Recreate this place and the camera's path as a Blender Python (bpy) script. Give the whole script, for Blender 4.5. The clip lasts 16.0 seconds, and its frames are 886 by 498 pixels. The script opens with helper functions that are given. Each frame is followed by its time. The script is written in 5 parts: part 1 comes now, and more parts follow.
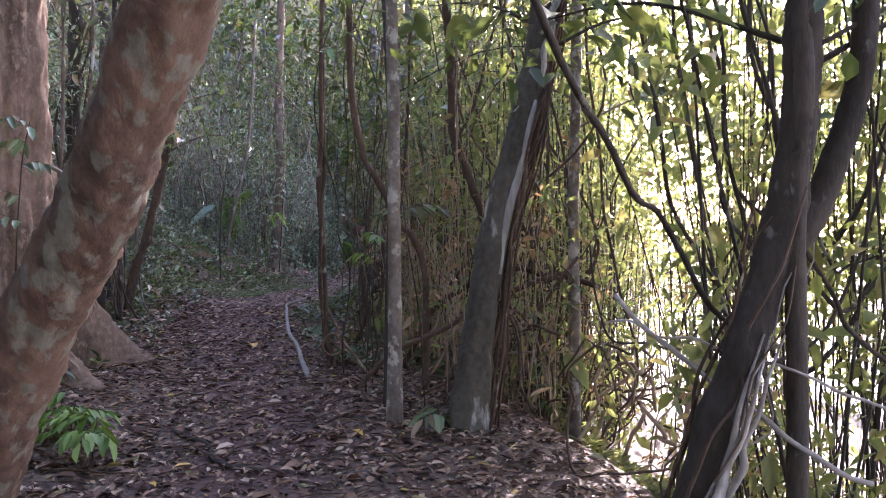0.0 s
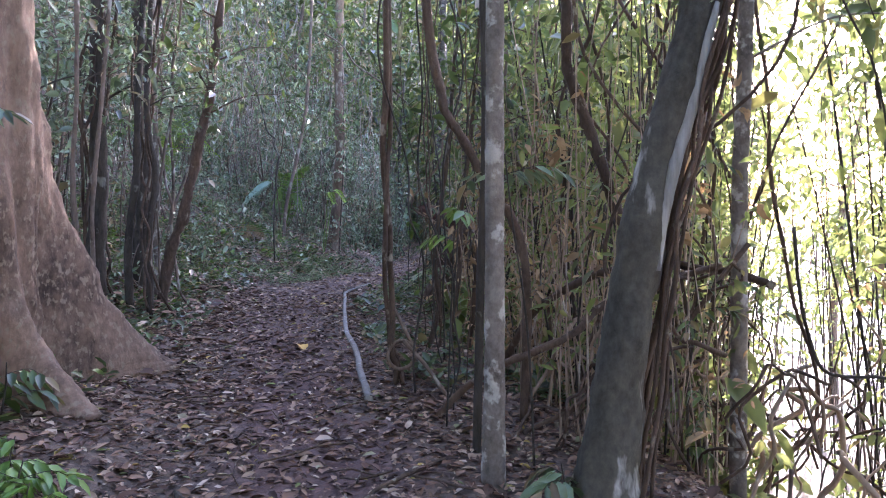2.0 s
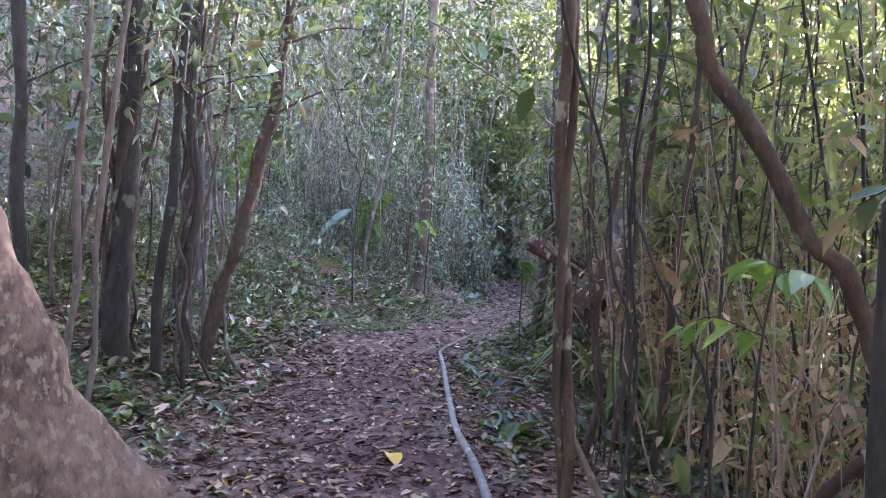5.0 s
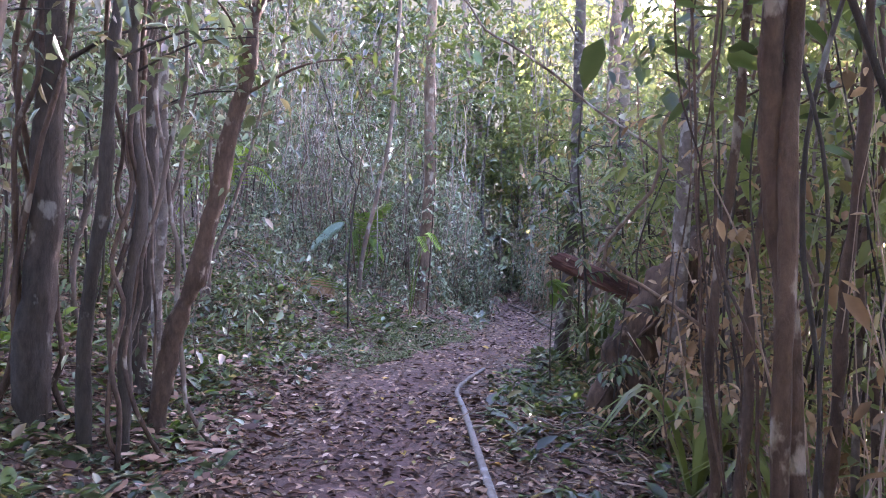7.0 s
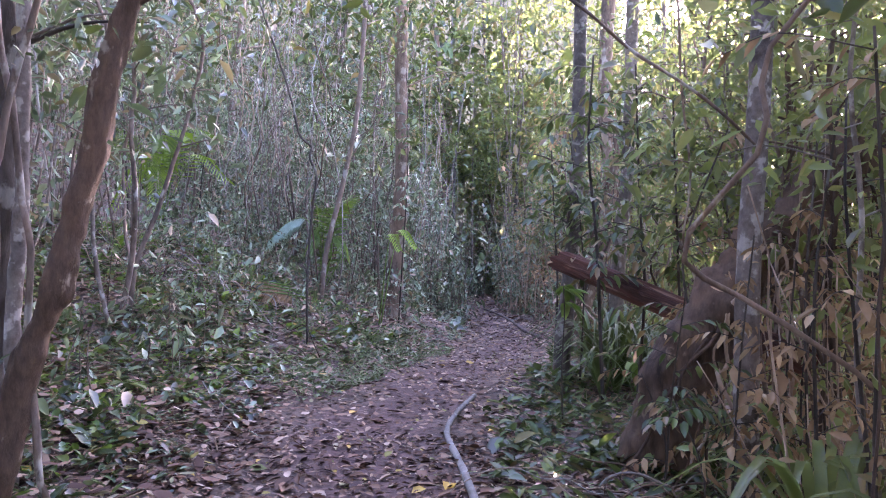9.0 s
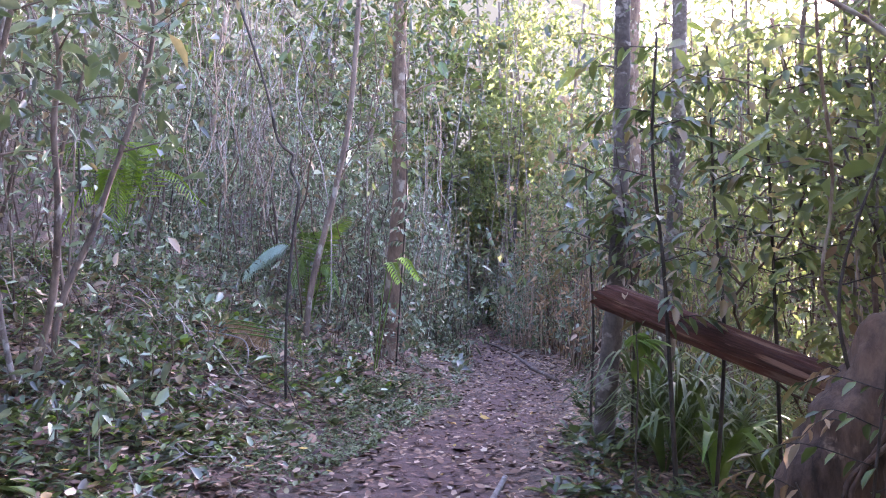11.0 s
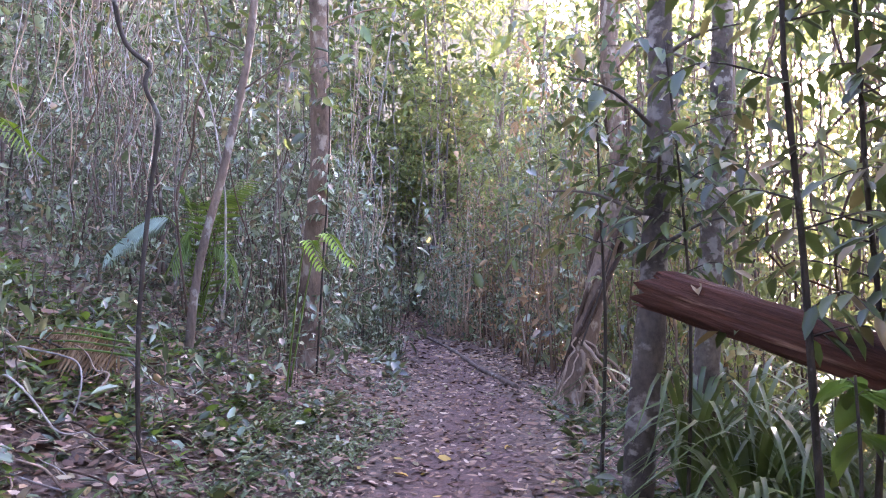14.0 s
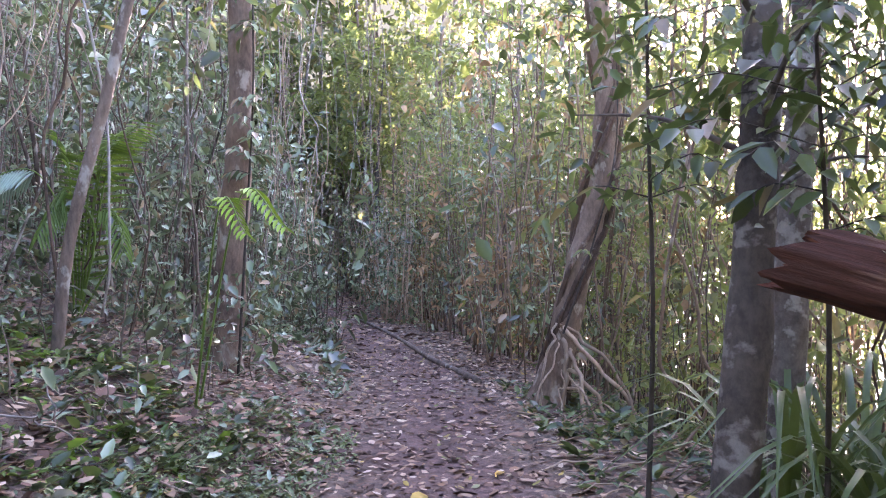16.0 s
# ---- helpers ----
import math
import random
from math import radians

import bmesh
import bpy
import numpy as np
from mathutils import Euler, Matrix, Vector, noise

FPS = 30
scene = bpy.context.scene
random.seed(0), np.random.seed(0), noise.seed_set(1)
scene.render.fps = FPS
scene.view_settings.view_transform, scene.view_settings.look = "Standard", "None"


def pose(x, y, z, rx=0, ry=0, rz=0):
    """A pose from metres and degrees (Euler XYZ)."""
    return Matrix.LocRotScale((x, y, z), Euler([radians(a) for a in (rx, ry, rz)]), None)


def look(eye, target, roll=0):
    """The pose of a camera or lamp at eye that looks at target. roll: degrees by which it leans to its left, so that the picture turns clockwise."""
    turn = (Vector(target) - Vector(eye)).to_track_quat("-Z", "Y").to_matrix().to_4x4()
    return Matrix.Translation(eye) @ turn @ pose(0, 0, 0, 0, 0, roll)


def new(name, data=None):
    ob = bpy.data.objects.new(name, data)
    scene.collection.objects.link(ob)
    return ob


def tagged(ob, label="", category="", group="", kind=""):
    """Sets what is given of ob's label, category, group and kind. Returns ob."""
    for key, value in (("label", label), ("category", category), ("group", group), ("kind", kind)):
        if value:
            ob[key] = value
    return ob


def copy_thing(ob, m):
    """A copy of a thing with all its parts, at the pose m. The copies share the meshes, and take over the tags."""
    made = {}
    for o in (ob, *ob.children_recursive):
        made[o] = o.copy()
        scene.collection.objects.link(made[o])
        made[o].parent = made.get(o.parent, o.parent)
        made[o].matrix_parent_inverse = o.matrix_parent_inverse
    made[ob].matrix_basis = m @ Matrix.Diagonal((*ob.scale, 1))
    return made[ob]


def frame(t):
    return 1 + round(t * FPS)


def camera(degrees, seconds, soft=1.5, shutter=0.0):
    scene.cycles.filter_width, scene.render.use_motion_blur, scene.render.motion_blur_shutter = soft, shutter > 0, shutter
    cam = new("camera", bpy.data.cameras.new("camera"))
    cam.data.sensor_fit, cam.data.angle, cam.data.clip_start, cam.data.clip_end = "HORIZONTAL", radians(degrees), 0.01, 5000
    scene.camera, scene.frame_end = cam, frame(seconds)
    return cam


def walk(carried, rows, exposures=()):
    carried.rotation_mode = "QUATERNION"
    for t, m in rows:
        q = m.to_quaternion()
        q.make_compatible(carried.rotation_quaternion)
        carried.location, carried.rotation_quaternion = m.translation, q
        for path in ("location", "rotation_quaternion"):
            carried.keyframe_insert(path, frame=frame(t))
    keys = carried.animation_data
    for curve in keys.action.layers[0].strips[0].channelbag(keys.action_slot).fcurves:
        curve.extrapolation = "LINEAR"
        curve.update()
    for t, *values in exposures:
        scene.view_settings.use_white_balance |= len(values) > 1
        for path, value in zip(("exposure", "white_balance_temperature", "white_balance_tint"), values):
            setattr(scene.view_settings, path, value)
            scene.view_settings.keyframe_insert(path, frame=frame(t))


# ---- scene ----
cam = camera(63.0, 16.0, soft=1.1)
METRES, EYE, TILT, LEAN, TURN = 15.0, 1.55, 0.0, 0.0, 0.0
ROWS = [
    (0.0, 0.0, 0.0, 0.0, 0.0, 0.0, 0.0),
    (0.5, -0.0046, 0.032, 0.0001, 0.42, -0.73, 0.12),
    (1.0, -0.0095, 0.0643, 0.0015, 2.38, -0.94, 0.26),
    (1.5, -0.0177, 0.0952, 0.0021, 3.34, -1.08, 0.49),
    (2.0, -0.0236, 0.1277, 0.0007, 4.78, -1.57, -0.28),
    (2.5, -0.0325, 0.1606, 0.0012, 6.98, -1.92, -0.5),
    (3.0, -0.0387, 0.1899, 0.0014, 8.06, -1.65, -0.91),
    (3.5, -0.0504, 0.2219, 0.0033, 9.75, -0.17, -1.57),
    (4.0, -0.064, 0.2488, 0.0056, 10.27, -0.01, -1.94),
    (4.5, -0.0749, 0.2769, 0.0075, 10.51, 0.43, -2.03),
    (7.0, -0.1217, 0.4113, 0.0119, 10.03, 2.09, -1.01),
    (7.5, -0.1315, 0.4435, 0.0149, 8.95, 1.65, -0.77),
    (8.0, -0.1373, 0.471, 0.0149, 7.9, 1.65, -0.65),
    (8.5, -0.1447, 0.5003, 0.0136, 7.55, 1.79, -0.65),
    (11.0, -0.1854, 0.6537, 0.0227, 6.64, 4.39, -0.55),
    (11.5, -0.1914, 0.6835, 0.0253, 6.34, 4.32, -0.65),
    (12.0, -0.1971, 0.7169, 0.0276, 6.02, 4.45, -0.84),
    (12.5, -0.2049, 0.7448, 0.0298, 4.05, 4.27, -0.53),
    (13.0, -0.2098, 0.7772, 0.0304, 3.61, 4.16, -0.36),
    (13.5, -0.2173, 0.8112, 0.0311, 0.54, 3.77, 0.02),
    (14.0, -0.2213, 0.8389, 0.0292, 0.23, 3.16, -0.01),
    (14.5, -0.2292, 0.87, 0.0294, -0.02, 2.99, -0.1),
    (15.0, -0.2339, 0.9033, 0.0279, -0.48, 2.34, -0.22),
    (15.5, -0.2407, 0.9351, 0.0279, -2.82, 2.46, 0.06),
    (16.0, -0.2433, 0.965, 0.0271, -5.66, 1.54, 0.2),
]
walk(cam, [(t, pose(0, 0, EYE, TILT, LEAN, TURN) @ pose(METRES * x, METRES * y, METRES * z, 90 + pitch, roll, yaw)) for t, x, y, z, yaw, pitch, roll in ROWS],
     [(0.0, 3.65, 6000, 37), (2.0, 4.1, 5600, 32), (4.0, 4.42, 5650, 32), (8.0, 4.55, 5850, 46), (11.0, 4.6, 5850, 46), (13.0, 4.65, 5950, 50), (16.0, 4.7, 6150, 40)])

# ---- world, sun and exposure ----
SUN_AZ, SUN_EL = 21.0, 14.0          # degrees clockwise from +y, and above the horizon
world = bpy.data.worlds.new("world")
scene.world = world
world.use_nodes = True
wn = world.node_tree
sky = wn.nodes.new("ShaderNodeTexSky")
sky.sky_type = "NISHITA"
sky.sun_disc = False
sky.sun_elevation, sky.sun_rotation = radians(SUN_EL), radians(SUN_AZ)
sky.air_density, sky.dust_density = 1.0, 2.0
wn.nodes["Background"].inputs[1].default_value = 0.15
wn.links.new(sky.outputs[0], wn.nodes["Background"].inputs[0])

sun_data = bpy.data.lights.new("sun", "SUN")
sun_data.energy, sun_data.angle, sun_data.color = 5.0, radians(0.6), (1.0, 0.9, 0.72)
sun = new("sun", sun_data)
sa, se = radians(SUN_AZ), radians(SUN_EL)
sun_way = Vector((math.sin(sa) * math.cos(se), math.cos(sa) * math.cos(se), math.sin(se)))
sun.matrix_world = look(sun_way * 60, (0, 0, 0))

rng = np.random.default_rng(11)


# ---- materials ----
def material(name):
    m = bpy.data.materials.new(name)
    m.use_nodes = True
    m.node_tree.nodes.clear()
    return m, m.node_tree.nodes, m.node_tree.links


def rich(colour, amount=1.25):
    """The colour, somewhat more saturated."""
    grey = 0.3 * colour[0] + 0.6 * colour[1] + 0.1 * colour[2]
    return tuple(max(0.004, grey + (v - grey) * amount) for v in colour)


def ramp_node(nodes, stops):
    r = nodes.new("ShaderNodeValToRGB")
    while len(r.color_ramp.elements) < len(stops):
        r.color_ramp.elements.new(0.5)
    for e, (p, c) in zip(r.color_ramp.elements, stops):
        e.position, e.color = p, (*c, 1)
    return r


def noise_node(nodes, links, vec, scale, detail=4.0, rough=0.6):
    n = nodes.new("ShaderNodeTexNoise")
    n.inputs["Scale"].default_value = scale
    n.inputs["Detail"].default_value = detail
    n.inputs["Roughness"].default_value = rough
    if vec is not None:
        links.new(vec, n.inputs["Vector"])
    return n


def leaf_material(name, stops, rough=0.4, through_light=0.35, lit=(0.3, 0.45, 0.05), spec=0.5):
    """Leaf: glossy skin, some light through the blade, colour varied from leaf to leaf."""
    m, n, l = material(name)
    geo = n.new("ShaderNodeNewGeometry")
    ramp = ramp_node(n, [(q, rich(v)) for q, v in stops])
    l.new(geo.outputs["Random Per Island"], ramp.inputs[0])
    tex = n.new("ShaderNodeTexCoord")
    blotch = noise_node(n, l, tex.outputs["Object"], 9.0)
    mix = n.new("ShaderNodeMix")
    mix.data_type, mix.blend_type = "RGBA", "MULTIPLY"
    mix.inputs[0].default_value = 0.6
    shade = ramp_node(n, [(0.3, (0.55, 0.5, 0.45)), (0.7, (1.15, 1.15, 1.1))])
    l.new(blotch.outputs[0], shade.inputs[0])
    l.new(ramp.outputs[0], mix.inputs[6])
    l.new(shade.outputs[0], mix.inputs[7])
    p = n.new("ShaderNodeBsdfPrincipled")
    l.new(mix.outputs[2], p.inputs["Base Color"])
    p.inputs["Roughness"].default_value = rough
    p.inputs["Specular IOR Level"].default_value = spec
    out = n.new("ShaderNodeOutputMaterial")
    if through_light > 0:
        tr = n.new("ShaderNodeBsdfTranslucent")
        tint = n.new("ShaderNodeMix")
        tint.data_type = "RGBA"
        tint.inputs[0].default_value = 0.5
        l.new(mix.outputs[2], tint.inputs[6])
        tint.inputs[7].default_value = (*lit, 1)
        l.new(tint.outputs[2], tr.inputs["Color"])
        ms = n.new("ShaderNodeMixShader")
        ms.inputs[0].default_value = through_light
        l.new(p.outputs[0], ms.inputs[1])
        l.new(tr.outputs[0], ms.inputs[2])
        l.new(ms.outputs[0], out.inputs[0])
    else:
        l.new(p.outputs[0], out.inputs[0])
    return m


def bark_material(name, dark, light, patch, patch_at=0.62, patch_scale=5.0, stretch=0.25, grain=30.0, bump=0.5, patch_flat=0.6, rough=0.85):
    """Bark: grain along the trunk, broad tone changes, and lichen patches with soft edges."""
    m, n, l = material(name)
    tex = n.new("ShaderNodeTexCoord")
    mp = n.new("ShaderNodeMapping")
    mp.inputs["Scale"].default_value = (1, 1, stretch)
    l.new(tex.outputs["Object"], mp.inputs[0])
    mp2 = n.new("ShaderNodeMapping")
    mp2.inputs["Scale"].default_value = (1, 1, patch_flat)
    l.new(tex.outputs["Object"], mp2.inputs[0])
    fine = noise_node(n, l, mp.outputs[0], grain, 6.0, 0.7)
    broad = noise_node(n, l, mp2.outputs[0], 2.2, 3.0)
    addv = n.new("ShaderNodeMath")
    addv.operation = "MULTIPLY_ADD"
    l.new(broad.outputs[0], addv.inputs[0])
    addv.inputs[1].default_value = 0.6
    half = n.new("ShaderNodeMath")
    half.operation = "MULTIPLY"
    l.new(fine.outputs[0], half.inputs[0])
    half.inputs[1].default_value = 0.5
    l.new(half.outputs[0], addv.inputs[2])
    base = ramp_node(n, [(0.38, dark), (0.68, light)])
    l.new(addv.outputs[0], base.inputs[0])
    pn = noise_node(n, l, mp2.outputs[0], patch_scale, 5.0, 0.55)
    pr = ramp_node(n, [(patch_at - 0.03, (0, 0, 0)), (patch_at + 0.03, (1, 1, 1))])
    l.new(pn.outputs[0], pr.inputs[0])
    mix = n.new("ShaderNodeMix")
    mix.data_type = "RGBA"
    l.new(pr.outputs[0], mix.inputs[0])
    l.new(base.outputs[0], mix.inputs[6])
    pm = n.new("ShaderNodeMix")
    pm.data_type, pm.blend_type = "RGBA", "MULTIPLY"
    pm.inputs[0].default_value = 0.7
    pm.inputs[6].default_value = (*patch, 1)
    sp = ramp_node(n, [(0.3, (0.55, 0.55, 0.55)), (0.7, (1.1, 1.1, 1.1))])
    l.new(fine.outputs[0], sp.inputs[0])
    l.new(sp.outputs[0], pm.inputs[7])
    l.new(pm.outputs[2], mix.inputs[7])
    oi = n.new("ShaderNodeObjectInfo")
    var = n.new("ShaderNodeHueSaturation")
    mr = n.new("ShaderNodeMapRange")
    mr.inputs[3].default_value, mr.inputs[4].default_value = 0.75, 1.2
    l.new(oi.outputs["Random"], mr.inputs[0])
    l.new(mr.outputs[0], var.inputs["Value"])
    l.new(mix.outputs[2], var.inputs["Color"])
    p = n.new("ShaderNodeBsdfPrincipled")
    p.inputs["Roughness"].default_value = rough
    p.inputs["Specular IOR Level"].default_value = 0.25
    l.new(var.outputs[0], p.inputs["Base Color"])
    b = n.new("ShaderNodeBump")
    b.inputs["Strength"].default_value = bump
    b.inputs["Distance"].default_value = 0.02
    l.new(addv.outputs[0], b.inputs["Height"])
    l.new(b.outputs[0], p.inputs["Normal"])
    out = n.new("ShaderNodeOutputMaterial")
    l.new(p.outputs[0], out.inputs[0])
    return m


def ground_material():
    m, n, l = material("forest_soil")
    tex = n.new("ShaderNodeTexCoord")
    v = tex.outputs["Object"]
    big = noise_node(n, l, v, 0.9, 4.0)
    mid = noise_node(n, l, v, 9.0, 5.0, 0.7)
    vor = n.new("ShaderNodeTexVoronoi")
    vor.inputs["Scale"].default_value = 26.0
    l.new(v, vor.inputs["Vector"])
    crumbs = ramp_node(n, [(0.25, (0.04, 0.028, 0.021)), (0.5, (0.1, 0.07, 0.052)), (0.75, (0.21, 0.152, 0.115))])
    l.new(mid.outputs[0], crumbs.inputs[0])
    bits = ramp_node(n, [(0.0, (0.45, 0.4, 0.38)), (0.5, (1.0, 1.0, 1.0)), (1.0, (1.4, 1.25, 1.1))])
    sep = n.new("ShaderNodeSeparateColor")
    l.new(vor.outputs["Color"], sep.inputs[0])
    l.new(sep.outputs[0], bits.inputs[0])
    mul = n.new("ShaderNodeMix")
    mul.data_type, mul.blend_type = "RGBA", "MULTIPLY"
    mul.inputs[0].default_value = 0.85
    l.new(crumbs.outputs[0], mul.inputs[6])
    l.new(bits.outputs[0], mul.inputs[7])
    att = n.new("ShaderNodeAttribute")
    att.attribute_name = "worn"
    tone = n.new("ShaderNodeMix")
    tone.data_type = "RGBA"
    l.new(att.outputs["Fac"], tone.inputs[0])
    l.new(mul.outputs[2], tone.inputs[6])
    worn = ramp_node(n, [(0.3, (0.045, 0.025, 0.022)), (0.7, (0.15, 0.086, 0.072))])
    l.new(mid.outputs[0], worn.inputs[0])
    worn2 = n.new("ShaderNodeMix")
    worn2.data_type, worn2.blend_type = "RGBA", "MULTIPLY"
    worn2.inputs[0].default_value = 0.5
    l.new(worn.outputs[0], worn2.inputs[6])
    l.new(bits.outputs[0], worn2.inputs[7])
    l.new(worn2.outputs[2], tone.inputs[7])
    stain = ramp_node(n, [(0.35, (0.7, 0.68, 0.66)), (0.65, (1.1, 1.1, 1.1))])
    l.new(big.outputs[0], stain.inputs[0])
    fin = n.new("ShaderNodeMix")
    fin.data_type, fin.blend_type = "RGBA", "MULTIPLY"
    fin.inputs[0].default_value = 0.8
    l.new(tone.outputs[2], fin.inputs[6])
    l.new(stain.outputs[0], fin.inputs[7])
    p = n.new("ShaderNodeBsdfPrincipled")
    p.inputs["Roughness"].default_value = 0.8
    p.inputs["Specular IOR Level"].default_value = 0.3
    l.new(fin.outputs[2], p.inputs["Base Color"])
    b = n.new("ShaderNodeBump")
    b.inputs["Strength"].default_value = 0.8
    b.inputs["Distance"].default_value = 0.03
    l.new(mid.outputs[0], b.inputs["Height"])
    b2 = n.new("ShaderNodeBump")
    b2.inputs["Strength"].default_value = 0.5
    b2.inputs["Distance"].default_value = 0.02
    l.new(sep.outputs[1], b2.inputs["Height"])
    l.new(b.outputs[0], b2.inputs["Normal"])
    l.new(b2.outputs[0], p.inputs["Normal"])
    out = n.new("ShaderNodeOutputMaterial")
    l.new(p.outputs[0], out.inputs[0])
    return m


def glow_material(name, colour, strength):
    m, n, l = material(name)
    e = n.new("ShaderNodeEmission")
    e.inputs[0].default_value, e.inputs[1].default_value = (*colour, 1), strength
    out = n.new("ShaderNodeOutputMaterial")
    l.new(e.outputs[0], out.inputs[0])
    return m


M_GROUND = ground_material()
M_LEAF = leaf_material("leaf_green", [(0.0, (0.01, 0.016, 0.007)), (0.4, (0.04, 0.062, 0.022)), (0.7, (0.085, 0.12, 0.042)), (0.85, (0.16, 0.19, 0.07)), (0.92, (0.14, 0.1, 0.06)), (1.0, (0.24, 0.17, 0.09))], through_light=0.25, lit=(0.2, 0.26, 0.06))
M_LEAF_PALE = leaf_material("leaf_bluish_green", [(0.0, (0.01, 0.016, 0.008)), (0.35, (0.06, 0.085, 0.045)), (0.6, (0.15, 0.2, 0.11)), (0.8, (0.3, 0.35, 0.25)), (0.86, (0.11, 0.075, 0.05)), (1.0, (0.3, 0.215, 0.14))], rough=0.34, through_light=0.25, lit=(0.22, 0.28, 0.09), spec=0.75)
# Lighter copy of the green leaf; the sunlit side's brightness is in its colour.
M_LEAF_SUN = leaf_material("leaf_sunlit_tint", [(0.0, (0.018, 0.024, 0.009)), (0.4, (0.07, 0.09, 0.03)), (0.8, (0.14, 0.18, 0.055)), (0.9, (0.2, 0.16, 0.08)), (1.0, (0.28, 0.19, 0.11))], through_light=0.45, lit=(0.38, 0.43, 0.14))
M_LEAF_BRIGHT = leaf_material("leaf_fresh_green", [(0.0, (0.07, 0.12, 0.04)), (0.6, (0.12, 0.19, 0.06)), (1.0, (0.2, 0.27, 0.1))], through_light=0.25)
M_MOSS = leaf_material("moss_pale_green", [(0.0, (0.09, 0.11, 0.06)), (0.6, (0.15, 0.18, 0.1)), (1.0, (0.22, 0.24, 0.15))], rough=0.6, through_light=0.15)
M_LEAF_DRY = leaf_material("leaf_dry_hanging", [(0.0, (0.1, 0.07, 0.045)), (0.5, (0.25, 0.175, 0.115)), (1.0, (0.42, 0.32, 0.22))], rough=0.7, through_light=0.3, lit=(0.4, 0.25, 0.1), spec=0.2)
M_LITTER = leaf_material("leaf_litter_brown", [(0.0, (0.035, 0.02, 0.016)), (0.4, (0.12, 0.072, 0.055)), (0.68, (0.22, 0.145, 0.105)), (0.86, (0.34, 0.25, 0.19)), (0.95, (0.46, 0.37, 0.3)), (0.98, (0.14, 0.16, 0.07)), (1.0, (0.42, 0.3, 0.12))], rough=0.7, through_light=0.0, spec=0.25)
M_YELLOW = leaf_material("leaf_yellow_fallen", [(0.0, (0.45, 0.28, 0.08)), (1.0, (0.5, 0.33, 0.1))], rough=0.5, through_light=0.0)
M_PALM = leaf_material("palm_leaf_pale", [(0.0, (0.2, 0.28, 0.22)), (1.0, (0.33, 0.42, 0.34))], rough=0.35, through_light=0.2, lit=(0.3, 0.4, 0.2))
M_FERN = leaf_material("fern_green", [(0.0, (0.045, 0.08, 0.025)), (0.6, (0.085, 0.14, 0.04)), (1.0, (0.16, 0.22, 0.055))], rough=0.45)
M_FERN_BRIGHT = leaf_material("fern_bright_green", [(0.0, (0.16, 0.26, 0.045)), (1.0, (0.25, 0.36, 0.07))], rough=0.45, through_light=0.2)
M_BARK_LEAN = bark_material("bark_mottled_tan", (0.018, 0.012, 0.009), (0.135, 0.08, 0.054), (0.155, 0.14, 0.105), 0.55, 14.0, 0.6, 22.0, 1.0)
M_BARK_RED = bark_material("bark_red_brown", (0.045, 0.027, 0.018), (0.24, 0.15, 0.1), (0.23, 0.165, 0.11), 0.58, 24.0, 0.6, 18.0, 1.0)
M_BARK_PALE = bark_material("bark_pale_grey", (0.04, 0.031, 0.024), (0.18, 0.148, 0.12), (0.31, 0.28, 0.24), 0.57, 9.0, 0.8, 24.0, 0.8, 0.9)
M_BARK_DARK = bark_material("bark_dark_grey", (0.014, 0.011, 0.008), (0.066, 0.052, 0.04), (0.17, 0.16, 0.135), 0.64, 6.0, 0.3, 28.0, 1.0)
M_BARK_GREY = bark_material("bark_grey_brown", (0.035, 0.025, 0.018), (0.18, 0.132, 0.1), (0.3, 0.27, 0.225), 0.6, 6.0, 0.35, 26.0, 0.5)
M_BARK_PATCH = bark_material("bark_dark_with_white_patches", (0.016, 0.014, 0.01), (0.075, 0.066, 0.05), (0.3, 0.28, 0.25), 0.63, 4.5, 0.7, 22.0, 0.6, 0.3)
M_BARK_BLOTCH = bark_material("bark_blotched_grey", (0.03, 0.024, 0.019), (0.12, 0.098, 0.08), (0.24, 0.215, 0.185), 0.57, 5.0, 0.7, 24.0, 0.5, 1.4)
M_VINE = bark_material("vine_brown", (0.02, 0.012, 0.008), (0.11, 0.07, 0.046), (0.24, 0.2, 0.15), 0.64, 9.0, 0.4, 30.0, 1.0)
M_CANE = bark_material("dry_cane_brown", (0.14, 0.095, 0.065), (0.38, 0.28, 0.2), (0.44, 0.38, 0.31), 0.64, 4.0, 0.2, 18.0, 0.4)
M_LOG = bark_material("wood_rotten_red", (0.014, 0.006, 0.005), (0.15, 0.06, 0.037), (0.25, 0.14, 0.09), 0.6, 14.0, 0.07, 38.0, 1.0, 0.08)
M_LOG_END = bark_material("wood_rotten_core", (0.02, 0.007, 0.005), (0.2, 0.065, 0.035), (0.28, 0.11, 0.055), 0.6, 20.0, 0.2, 50.0, 1.0, 0.3)
M_BARK_ROOT = bark_material("bark_fluted_brown", (0.016, 0.01, 0.007), (0.11, 0.07, 0.045), (0.2, 0.145, 0.1), 0.66, 5.0, 0.25, 18.0, 1.0)
M_BARK_BROWN = bark_material("bark_warm_brown", (0.06, 0.04, 0.027), (0.21, 0.145, 0.1), (0.3, 0.25, 0.19), 0.6, 6.0, 0.4, 26.0, 0.8)
M_STICK = bark_material("stick_grey", (0.12, 0.1, 0.085), (0.3, 0.27, 0.235), (0.38, 0.36, 0.33), 0.6, 6.0, 1.0, 24.0, 0.5)
M_STRIP = bark_material("wood_bare_pale", (0.1, 0.09, 0.075), (0.34, 0.32, 0.29), (0.4, 0.38, 0.35), 0.6, 6.0, 0.12, 24.0, 0.6, 0.2)
